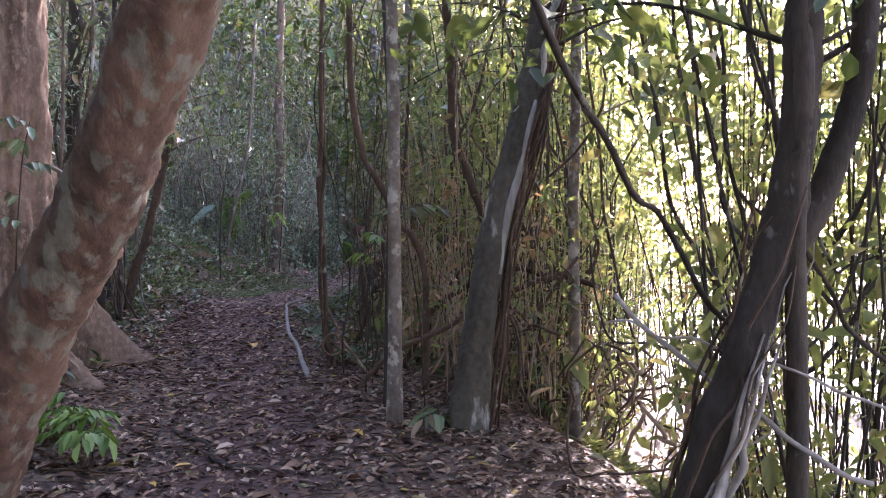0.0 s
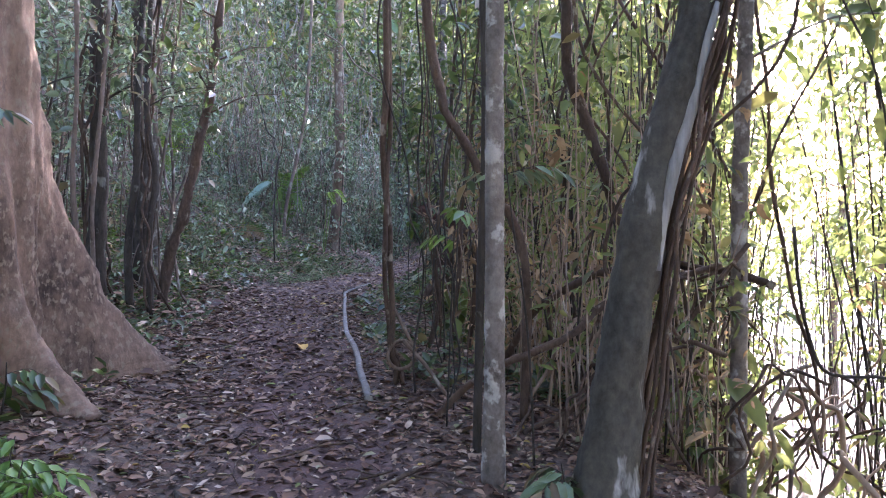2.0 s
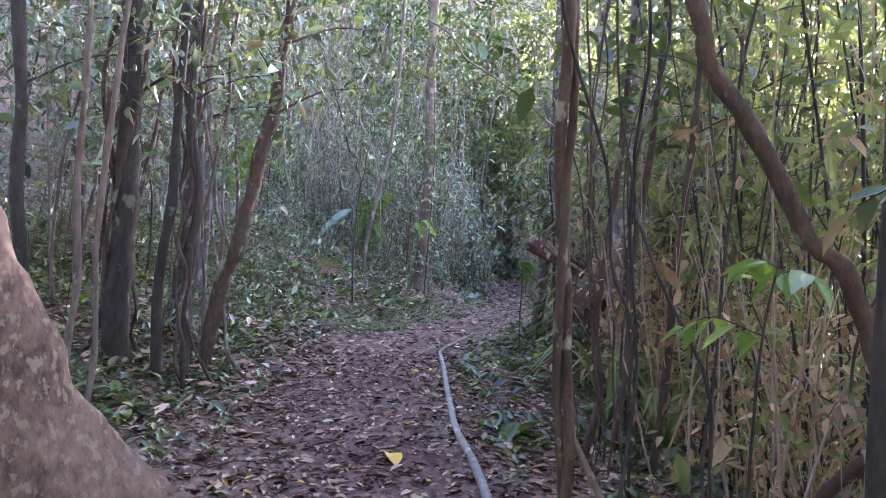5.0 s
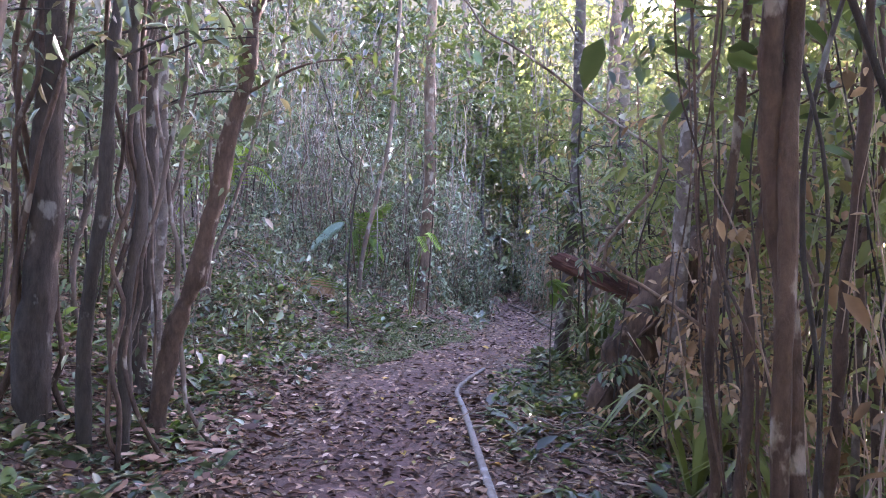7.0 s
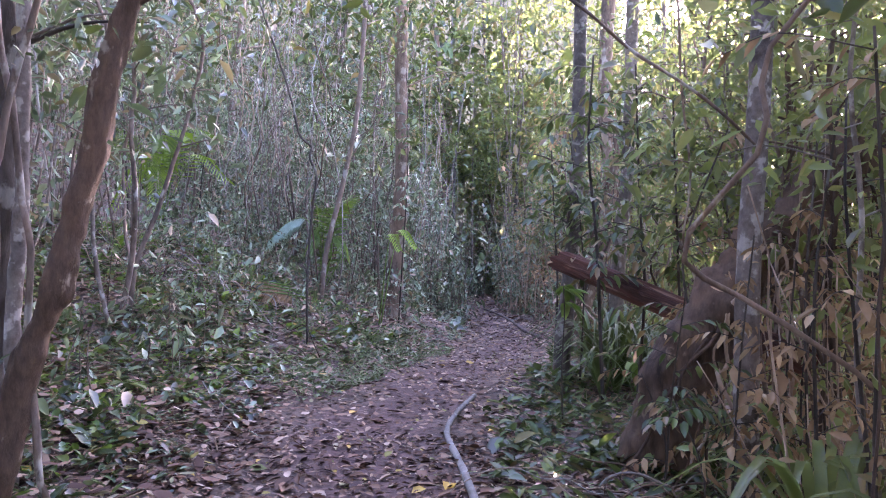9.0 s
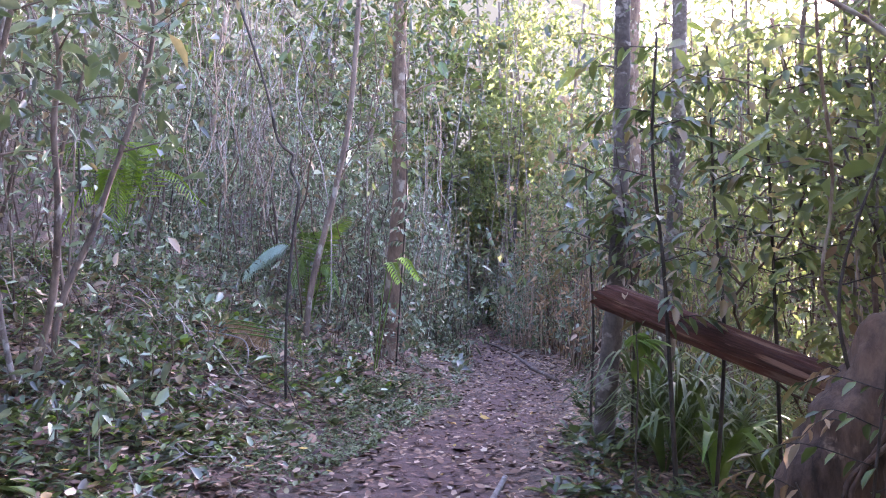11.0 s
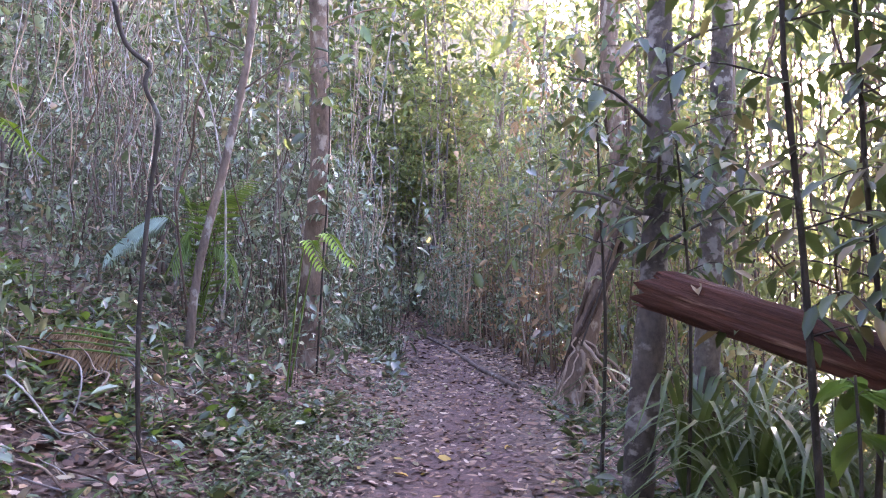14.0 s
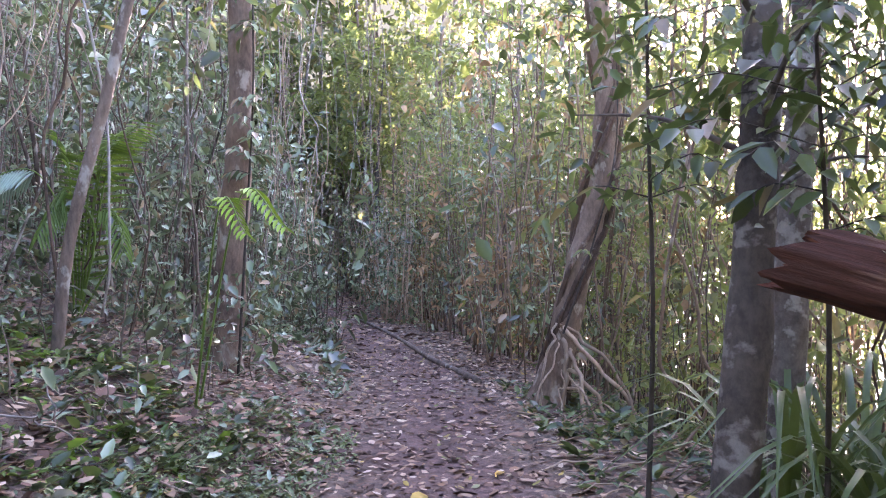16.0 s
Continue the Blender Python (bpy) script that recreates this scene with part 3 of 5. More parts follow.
# leaning tree wrapped in vines
tree("vine_wrapped_tree", [(0.2, 5.85, gz(0.2, 5.85)), (0.28, 5.85, 0.8), (0.42, 5.87, 1.72), (0.65, 5.9, 2.65), (0.84, 5.95, 3.6), (1.1, 6.0, 6.0)], 0.125, 0.09, M_BARK_PATCH, "leaning tree with patchy pale and dark bark wrapped by vines", sides=36, lump=0.004, fine=140, knots=((5, 0.03), (14, 0.014), (35, 0.006)), flare=0.1, limbs=6, limb_from=0.7, leaves=40)
wrapped = [o for o in scene.objects if o.name == "vine_wrapped_tree"][0]
for z0, z1, r in ((-0.1, 0.62, 0.036), (1.35, 2.75, 0.034), (2.9, 3.8, 0.03)):
    zs = np.linspace(z0, z1, 30)
    mid = np.stack([np.interp(zs, [0, 0.8, 1.72, 2.65, 3.6], [0.2, 0.28, 0.42, 0.65, 0.84]) + 0.075, np.full(30, 5.79), zs], -1) - np.array(wrapped.location)
    part("bare_strip", tubes(Geo(), mid + wobble(30, 0.012, 6), r * np.sin(np.linspace(0.25, 2.95, 30)) ** 0.6, 14, 0.04), M_STRIP, wrapped, "pale strip of bare wood")
# dark forked tree on the slope edge
tree("forked_tree", [(1.15, 3.5, gz(1.15, 3.5)), (1.22, 3.5, 0.34), (1.38, 3.5, 0.84), (1.52, 3.5, 1.22), (1.64, 3.5, 1.62), (1.71, 3.5, 1.95), (1.74, 3.5, 2.35), (1.74, 3.5, 2.8), (1.78, 3.6, 4.5)], 0.105, 0.075, M_BARK_DARK, "dark forked tree with shaggy aerial roots on the slope", sides=28, lump=0.004, fine=120, knots=((5, 0.03), (15, 0.014), (40, 0.006)), limbs=5, limb_from=0.75, leaves=40)
tree("forked_tree", [(1.69, 3.45, gz(1.69, 3.45)), (1.69, 3.45, 0.9), (1.68, 3.45, 1.7), (1.72, 3.45, 2.4), (1.66, 3.5, 4.0)], 0.05, 0.05, M_BARK_DARK, "straight dark stem beside the forked tree", sides=12, lump=0.03, limbs=4, limb_from=0.75, leaves=40)
# leaning thin trunk on the bank
tree("leaning_sapling", [(-4.9, 11.2, gz(-4.9, 11.2)), (-4.71, 11.2, 1.21), (-4.55, 11.2, 1.74), (-4.45, 11.2, 2.3), (-4.29, 11.2, 2.92), (-4.2, 11.2, 3.4), (-4.0, 11.2, 5.2)], 0.07, 0.05, M_VINE, "leaning thin tree with peeling grey-brown bark", sides=24, lump=0.005, fine=120, knots=((5, 0.03), (15, 0.018), (40, 0.008)), drift=0.02, limbs=6, limb_from=0.7, leaf_size=0.07, leaves=40, reach=1.1)
# pale trunks right of the trail
tree("pale_tree", [(-0.85, 13.3, gz(-0.85, 13.3)), (-0.82, 13.3, 1.8), (-0.72, 13.3, 3.5), (-0.6, 13.4, 7)], 0.09, 0.07, M_BARK_PALE, "straight tree with smooth pale bark", sides=20, lump=0.01, limbs=7, limb_from=0.75, leaves=44, leaf_size=0.08, reach=0.8)
tree("pale_tree", [(-1.97, 17.75, gz(-1.97, 17.75)), (-1.95, 17.75, 0.9), (-1.87, 17.75, 1.65), (-1.82, 17.75, 2.4), (-1.77, 17.75, 3.4), (-1.7, 17.8, 7)], 0.115, 0.085, M_BARK_BLOTCH, "tree with dark blotched grey bark beside a fallen log", sides=32, lump=0.003, fine=140, knots=((6, 0.014), (16, 0.006)), limbs=9, limb_from=0.55, leaves=44, leaf_size=0.075, reach=0.9)
tree("pale_tree", [(-1.2, 18.6, gz(-1.2, 18.6)), (-1.17, 18.6, 1.3), (-1.1, 18.6, 2.5), (-1.0, 18.6, 3.6), (-0.9, 18.6, 7.5)], 0.11, 0.085, M_BARK_PALE, "tree with smooth pale grey bark", sides=28, lump=0.003, fine=100, knots=((6, 0.012), (16, 0.004)), limbs=9, limb_from=0.55, leaves=44, leaf_size=0.075, reach=0.9)
tree("curving_tree", [(-1.6, 22.9, gz(-1.6, 22.9)), (-1.47, 22.9, 0.8), (-1.22, 22.9, 1.8), (-0.95, 22.9, 2.8), (-0.82, 22.9, 3.8), (-0.88, 22.9, 4.8), (-0.95, 22.9, 5.6), (-0.8, 22.9, 9)], 0.17, 0.13, M_BARK_BROWN, "curving tree with vines coiled round its trunk", sides=32, lump=0.004, fine=140, knots=((4, 0.03), (12, 0.016), (30, 0.006)), flare=0.12, limbs=6, limb_from=0.65, leaves=30)
tree("tall_tree", [(-5.25, 22.5, gz(-5.25, 22.5)), (-5.15, 22.5, 2.2), (-5.06, 22.5, 4.0), (-5.1, 22.5, 6.7), (-5.0, 22.6, 11)], 0.17, 0.11, M_BARK_BROWN, "tall straight tree on the bank with leafy climbers", sides=28, lump=0.004, fine=120, knots=((4, 0.03), (12, 0.014)), flare=0.06, limbs=8, limb_from=0.65, leaves=50)
tree("pale_tree", [(-6.1, 20.4, gz(-6.1, 20.4)), (-6.0, 20.4, 2.2), (-5.7, 20.4, 3.5), (-5.45, 20.4, 5.0), (-5.3, 20.4, 8)], 0.05, 0.04, M_BARK_GREY, "slim leaning tree with pale bark", sides=12, limbs=5, limb_from=0.6, leaves=40)
# dark trunks at the far bend
for x, y, r in ((-4.15, 54.0, 0.34), (-5.4, 63, 0.34), (-3.4, 46, 0.2), (-7.6, 52, 0.3), (-6.6, 45, 0.2), (-4.6, 66, 0.36)):
    tree("dark_tree", [(x, y, gz(x, y)), (x + 0.1, y, 3), (x, y, 6), (x + 0.3, y, 11)], r, r * 0.12, M_BARK_DARK, "dark tree trunk at the far bend of the trail", sides=12, limbs=6, limb_from=0.72, leaf=M_LEAF_SUN, leaf_size=0.2, leaves=45, reach=2.6)


# ---- lianas ----
def clear_spot(y0, y1, d0, d1):
    """A place beside the trail off the open sight lines."""
    while True:
        y = rng.uniform(y0, y1)
        x = float(trail_x(y)) + rng.uniform(d0, d1)
        if not in_the_open(x, y):
            return x, y


def liana(path, r, label="brown woody vine hanging between the trees", mat=M_VINE, strands=1, n=50, name="liana", wob=0.02, lump=0.11):
    base = np.array(path[0], float)
    e = thing(name, base, label, "vine")
    c = spline([np.array(q) - base for q in path], n)
    for k in range(strands):
        ph = k * 2 * math.pi / strands + np.linspace(0, 9, n)
        off = np.stack([np.cos(ph), np.sin(ph), 0 * ph], -1) * (r * 1.0 if strands > 1 else 0)
        part("strand", tubes(Geo(), c + off + wobble(n, wob, 9), np.full(n, r) * rng.uniform(0.8, 1.1), 8, lump), mat, e)
    return e


liana([(-1.22, 8.0, gz(-1.22, 8.0, 0.0)), (-1.27, 7.98, 0.5), (-1.31, 7.97, 0.9), (-1.33, 7.96, 1.7), (-1.34, 7.96, 2.3), (-1.34, 7.95, 3.0), (-1.3, 8.0, 6)], 0.027, "twisted double vine hanging beside the trail", strands=2, wob=0.015)
loop = [(-1.2 + 0.115 * math.cos(a), 7.92 + 0.03 * math.sin(a * 1.3), 0.5 + 0.115 * math.sin(a)) for a in np.linspace(0.5, 7.6, 16)]
liana([(-1.31, 7.97, 0.95)] + loop + [(-0.98, 7.85, 0.42), (-0.76, 7.75, 0.14)], 0.02, "coiled vine loop resting on the ground", M_BARK_BROWN, n=70, wob=0.004)
liana([(0.57, 7.2, gz(0.57, 7.2)), (0.57, 7.2, 1.2), (0.59, 7.2, 1.42), (0.48, 7.2, 1.7), (0.34, 7.2, 1.98), (0.24, 7.2, 2.32), (0.14, 7.2, 2.61), (0.07, 7.2, 2.9), (0.0, 7.2, 4.5)], 0.045, "thick curving brown vine")
liana([(-0.2, 7.4, gz(-0.2, 7.4)), (-0.18, 7.4, 1.3), (-0.29, 7.4, 1.66), (-0.46, 7.4, 1.86), (-0.63, 7.4, 2.19), (-0.79, 7.4, 2.5), (-0.9, 7.4, 2.86), (-1.0, 7.4, 4.5)], 0.035, "thick slanting brown vine")
liana([(-0.5, 8.3, gz(-0.5, 8.3)), (-0.2, 7.9, 0.8), (0.3, 7.6, 1.2), (0.9, 7.4, 1.35), (1.6, 7.2, 1.2)], 0.03, "brown vine stem arching low over the slope")
liana([(-0.9, 7.3, gz(-0.9, 7.3)), (-0.5, 7.0, 0.55), (0.1, 6.9, 0.85), (0.6, 7.1, 1.15), (1.2, 7.3, 1.3)], 0.026, "slanting grey-brown stem across the thicket")
for k in range(9):
    a = rng.uniform(-0.9, 0.5)
    pts = []
    for s in np.linspace(0, 1, 12):
        z = 0.0 + 3.6 * s
        cx = np.interp(z, [0, 0.8, 1.72, 2.65, 3.6], [0.2, 0.28, 0.42, 0.65, 0.84])
        rr = 0.15 - 0.03 * s
        pts.append((cx + (rr + 0.012 * k) * math.cos(a + s * rng.uniform(-0.4, 0.5)), 5.86 + rr * math.sin(a + s * 0.5), z))
    liana(pts, rng.uniform(0.008, 0.024), "vine climbing the leaning pale tree", wob=0.02)
for k in range(20):
    x, y = rng.uniform(0.1, 2.2), rng.uniform(6.2, 9.2)
    g0 = gz(x, y)
    liana([(x, y, g0), (x + rng.normal(0, 0.2), y, g0 + 0.9), (x + rng.normal(0, 0.28), y + 0.1, g0 + 1.8), (x + rng.normal(0, 0.35), y, g0 + 3.0), (x + rng.normal(0, 0.5), y, g0 + 5)], rng.uniform(0.006, 0.019), "thin vine hanging in the thicket", wob=0.04, n=30)
for k in range(12):
    x, y = rng.uniform(-1.25, -0.6), rng.uniform(7.4, 10.5)
    g0 = gz(x, y)
    liana([(x, y, g0), (x + rng.normal(0, 0.05), y, g0 + 1), (x + rng.normal(-0.05, 0.1), y + 0.1, g0 + 2), (x + rng.normal(-0.1, 0.15), y, g0 + 3.2), (x + rng.normal(0, 0.3), y, g0 + 5)], rng.uniform(0.004, 0.01), "thin brown vine beside the trail", M_VINE if k % 2 else M_BARK_DARK, wob=0.03, n=30)
for k in range(10):
    x, y = rng.uniform(0.9, 2.6), rng.uniform(4.0, 7.0)
    s = rng.uniform(0.8, 2.0)
    liana([(x, y, 3.8), (x + 0.2, y, 2.4), (x + 0.5, y, s), (x + 0.9, y + 0.1, s - 0.3), (x + 1.5, y + 0.2, s + 0.3), (x + 1.8, y, 3)], rng.uniform(0.006, 0.02), "looping vine hanging before the bright slope", M_BARK_DARK, wob=0.05)


def vine_curtain(x0, x1, y0, y1, low, top, n, label):
    """Fine pale strands hanging side by side, some caught up into loops."""
    base = np.array(((x0 + x1) / 2, (y0 + y1) / 2, gz((x0 + x1) / 2, (y0 + y1) / 2)))
    e = thing("hanging_vines", base, label, "vines")
    for k in range(n):
        x, y = rng.uniform(x0, x1), rng.uniform(y0, y1)
        zl, sw = low + rng.exponential(0.7), rng.normal(0, 0.3)
        q = [(x, y, top + rng.uniform(-0.4, 1.2)), (x + sw * 0.4, y, (zl + top) / 2 + 0.6), (x + sw * 0.6, y, (zl + top) / 2 - 0.5), (x + sw, y, zl)]
        if k % 4 == 0:
            q += [(x + sw + 0.25, y, zl - 0.2), (x + sw + 0.5, y, zl + 0.5), (x + sw + 0.6, y, zl + 1.9)]
        c = spline([np.array(v) - base for v in q], 26) + wobble(26, 0.09, 8)
        part("strand", tubes(Geo(), c, np.full(26, rng.uniform(0.003, 0.008)), 5, 0.1), (M_CANE, M_STICK, M_BARK_GREY)[k % 3], e)


def vine_tangle(x0, x1, y0, y1, rise, n, r, label):
    """Bare pale stems sprawling over one another on the ground."""
    xm, ym = (x0 + x1) / 2, (y0 + y1) / 2
    base = np.array((xm, ym, gz(xm, ym)))
    e = thing("vine_tangle", base, label, "vines")
    for k in range(n):
        q, x, y, a = [], rng.uniform(x0, x1), rng.uniform(y0, y1), rng.uniform(0, 6.3)
        for j in range(6):
            q.append(np.array((x, y, gz(x, y, 0.03) + (0 if j in (0, 5) else rng.uniform(0.05, rise)))) - base)
            a += rng.normal(0, 0.8)
            x, y = x + 0.32 * math.cos(a), y + 0.2 * math.sin(a)
        part("strand", tubes(Geo(), spline(q, 32) + wobble(32, 0.02, 9), np.linspace(r, r * 0.5, 32) * rng.uniform(0.5, 1.3), 6, 0.08), (M_CANE, M_STICK, M_VINE)[k % 3], e)


vine_tangle(-8.4, -6.0, 17.2, 19.2, 0.4, 40, 0.009, "tangle of dry pale stems on the bank")
vine_tangle(-6.2, -4.6, 14.5, 17.0, 0.16, 20, 0.007, "dry stems sprawling over the bank")
vine_tangle(-1.5, -0.6, 12.4, 13.4, 0.25, 16, 0.008, "dry twigs heaped below the trail")
vine_curtain(-8.3, -6.3, 20.2, 22.2, 3.0, 6.8, 42, "curtain of fine pale vines hanging over the bank")
vine_curtain(-10.5, -8.3, 19.5, 21.5, 4.0, 7.2, 20, "curtain of fine pale vines hanging over the hillside")
vine_curtain(-6.0, -4.6, 24, 26, 2.0, 6.0, 30, "fine pale vines hanging behind the tall bank tree")


# ---- fallen wood ----
def fallen_log():
    base = np.array((-0.45, 15.15, 1.28))
    tip = np.array((-2.0, 17.1, 1.99))
    e = thing("fallen_log", base, "broken red-brown rotten log with a splintered end propped at a slant", "log")
    axis = Vector(tip - base)
    e.rotation_euler = axis.to_track_quat("Z", "Y").to_euler()
    long = axis.length
    n, s = 130, 56
    z = np.linspace(-0.8, long, n)
    a = np.linspace(0, 2 * math.pi, s, endpoint=False)
    A, Z = np.meshgrid(a, z)
    R = np.interp(Z, [-0.8, long], [0.12, 0.138])
    rough = np.array([[noise.noise(Vector((math.cos(q) * 2.2, math.sin(q) * 2.2, h * 0.7))) * 0.022 + noise.noise(Vector((math.cos(q) * 7, math.sin(q) * 7, h * 1.3 + 9))) * 0.011 + noise.noise(Vector((math.cos(q) * 3, math.sin(q) * 3, h * 6 + 4))) * 0.008 for q in a] for h in z])
    split = -0.028 * np.exp(-((np.sin((A - 2.4 - 0.25 * np.sin(Z * 2.1)) / 2)) / 0.05) ** 2) - 0.02 * np.exp(-((np.sin((A - 4.6 - 0.3 * np.sin(Z * 1.7)) / 2)) / 0.045) ** 2)
    R = R + rough + split
    X, Y = np.cos(A) * R, np.sin(A) * R
    down = e.rotation_euler.to_matrix().inverted() @ Vector((-0.3, 0, -1))
    jag = 0.11 * np.cos(a - math.atan2(down.y, down.x)) + 0.04 * np.sin(a * 2 + 0.5) + 0.04 * np.sin(a * 7) + rng.uniform(-0.035, 0.035, s)
    near_end = np.clip((Z - long + 0.25) / 0.25, 0, 1)
    Z = Z + near_end * jag[None]
    i, j = np.arange(n - 1)[:, None] * s, np.arange(s)[None]
    k = (j + 1) % s
    f = np.stack([i + j, i + k, i + s + k, i + s + j], -1)
    part("bark", Geo().add(np.stack([X, Y, Z], -1), f), M_LOG, e)
    rings = 7
    w = np.linspace(0.99, 0.02, rings)[:, None]
    ez = Z[-1][None] * w + (long - 0.07) * (1 - w) + rng.normal(0, 0.014, (rings, s)) * (w < 0.98)
    i, j = np.arange(rings - 1)[:, None] * s, np.arange(s)[None]
    part("broken_end", Geo().add(np.stack([X[-1][None] * w, Y[-1][None] * w, ez], -1), np.stack([i + j, i + k, i + s + k, i + s + j], -1)), M_LOG_END, e, "splintered orange-red broken end", smooth=False)
    for q in rng.uniform(0, 6.28, 6):
        r0, l0 = rng.uniform(0.04, 0.09), rng.uniform(0.0, 0.06)
        c, d = math.cos(q) * r0, math.sin(q) * r0
        part("splinter", tubes(Geo(), np.array([(c, d, long - 0.09), (c, d, long - 0.02), (c * 1.05, d * 1.05, long + l0)]), np.array((0.016, 0.012, 0.002)), 5), M_LOG_END, e)


fallen_log()
tree("leaning_stump", [(-1.4, 13.8, gz(-1.4, 13.8, 0.2)), (-1.22, 13.8, 0.95), (-0.92, 13.83, 1.5), (-0.5, 13.9, 2.05), (0.05, 14.0, 2.6), (0.4, 14.15, 2.95)], 0.26, 0.2, M_BARK_ROOT, "thick leaning tree base with fluted brown bark", sides=40, lump=0.004, fine=90, knots=((4, 0.07), (10, 0.045), (30, 0.018), (60, 0.008)), flare=0.1)


for k in range(14):
    u = rng.uniform(0.1, 0.9)
    c = np.array([-1.3 + 1.5 * u, 13.55 + 0.25 * u, 0.9 + 1.9 * u])
    q = c + np.array([rng.uniform(-0.5, 0.3), rng.uniform(-0.35, -0.1), -rng.uniform(0.5, 1.1)])
    liana([c + np.array([0.15, 0.3, 0.1]), c + np.array([0.0, -0.05, 0.12]), (c + q) / 2 + rng.normal(0, 0.1, 3), q, (q[0] + rng.normal(0, 0.2), q[1] - 0.1, gz(q[0], q[1] - 0.1))], rng.uniform(0.006, 0.016), "dry vine draped over the leaning tree base", M_CANE if k % 2 else M_VINE, n=30, wob=0.04)


def stick(path, r, label, mat=M_STICK):
    base = np.array(path[0], float)
    e = thing("fallen_branch", base, label, "branch")
    p = spline([np.array(q) - base for q in path], 40) + wobble(40, 0.006, 10) * np.array([1, 1, 0.2])
    part("wood", tubes(Geo(), p, np.linspace(r, r * 0.7, 40), 9, 0.08), mat, e)


def lying(pts, lift):
    return [(x, y, float(ground_z(x, y)) + lift) for x, y in pts]


stick(lying([(-1.4, 7.5), (-1.5, 7.85), (-1.66, 8.42), (-1.76, 8.9), (-1.92, 9.44), (-2.17, 10.23), (-2.42, 11.2), (-2.66, 12.3), (-2.85, 13.17), (-3.04, 14.0), (-3.06, 14.9), (-2.96, 15.9)], 0.025), 0.034, "long grey branch lying along the trail edge")
stick(lying([(-2.2, 24.2), (-2.3, 25), (-2.68, 27.2), (-2.9, 29), (-3.2, 31.5), (-3.7, 34.1), (-4.4, 37)], 0.03), 0.05, "grey branch edging the far trail", M_BARK_GREY)
stick(lying([(-2.1, 5.6), (-1.75, 5.3), (-1.5, 4.9), (-1.2, 4.8)], 0.02), 0.02, "dark root crossing the trail", M_BARK_DARK)
stick(lying([(-0.7, 6.3), (-1.0, 5.9), (-1.15, 5.5)], 0.02), 0.016, "short brown stick on the leaf litter", M_VINE)


# ---- palms and ferns ----
def frond(at, tip, sag, leaflets, length, width, mat, label, name="palm_frond", category="palm", taper=0.6, bare=0.15, hang=0.15, path=None, single=False):
    base = np.array(at, float)
    e = thing(name, base, label, category)
    t = np.array(tip, float) - base
    p = spline([np.array(q) - base for q in path] if path else [(0, 0, 0), t * 0.5 + np.array([0, 0, sag]), t], 24)
    part("stalk", tubes(Geo(), p, np.linspace(0.012, 0.003, 24), 5), M_FERN, e)
    k = np.linspace(bare, 1, leaflets)
    c = np.stack([np.interp(k * 23, np.arange(24), p[:, i]) for i in range(3)], -1)
    w = unit(np.gradient(c, axis=0))
    side = unit(np.cross(w, np.array([0, 0, 1.0])))
    g = Geo()
    L = length * (1 - taper * np.abs((k - bare) / (1 - bare) - 0.35))
    up = np.array([0.1, -0.5, 1.0]) if hang > 0.5 else np.array([0, 0, 1.0])
    for sg in (-1, 1):
        args = [side * sg + w * 0.7 + np.array([0, 0, -hang]), np.broadcast_to(up, c.shape), L * rng.uniform(0.9, 1.1, leaflets), np.full(leaflets, width)]
        if single:
            for q in range(leaflets):
                part("leaflet", blades(Geo(), c[q:q + 1], args[0][q:q + 1], args[1][q:q + 1], args[2][q:q + 1], args[3][q:q + 1], 0.1, 0.3), mat, e)
        else:
            blades(g, c, *args, 0.1, 0.3)
    if not single:
        tagged(part("blade", g, mat, e), kind="stuff")
    return e


for k in range(3):
    dx, dz = 0.12 + 0.25 * k, -0.16 * k
    frond((-6.5, 21.8, gz(-6.5, 21.8)), (-7.75, 21.3, 2.45), 0, 24 - 6 * k, 0.4 - 0.06 * k, 0.028, M_PALM if k < 1 else M_FERN, "pale bluish palm leaf drooping over the bank" if k < 1 else "green palm leaf drooping over the bank", bare=0.52, hang=0.8, taper=0.5, single=True,
          path=[(-6.5, 21.8, gz(-6.5, 21.8)), (-6.62 + dx, 21.6, 2.3), (-6.85 + dx, 21.5 + 0.1 * k, 2.85 + dz), (-7.3 + 2 * dx, 21.4 + 0.1 * k, 2.8 + dz), (-7.75 + 3 * dx, 21.3, 2.45 + dz)])
frond((-5.0, 20.3, gz(-5.0, 20.3)), (-4.25, 19.6, 2.25), 0.95, 14, 0.14, 0.036, M_FERN_BRIGHT, "bright green fern frond leaning from the bank", "fern", "fern", bare=0.5, single=True)
frond((-5.0, 20.2, gz(-5.0, 20.2)), (-4.5, 19.5, 2.2), 0.9, 12, 0.15, 0.036, M_FERN_BRIGHT, "bright green fern frond leaning from the bank", "fern", "fern", bare=0.5, single=True)
for k in range(6):
    frond((-6.5, 21.9, gz(-6.5, 21.9)), (-6.5 + rng.uniform(-0.3, 1.0), 21.6 + rng.uniform(-0.5, 0.3), 2.9 + rng.uniform(-0.3, 0.4)), 0.6, 20, 0.3, 0.02, M_FERN, "green palm frond on the bank")
for k in range(12):
    frond((-9.8, 21.6, gz(-9.8, 21.6)), (-9.8 + rng.uniform(-1.6, 1.8), 21.2 + rng.uniform(-1.4, 0.6), 3.8 + rng.uniform(-0.9, 0.9)), 0.9, 22, 0.36, 0.02, M_FERN_BRIGHT if k % 2 else M_FERN, "bright green palm frond on the hillside", bare=0.3, hang=0.1)
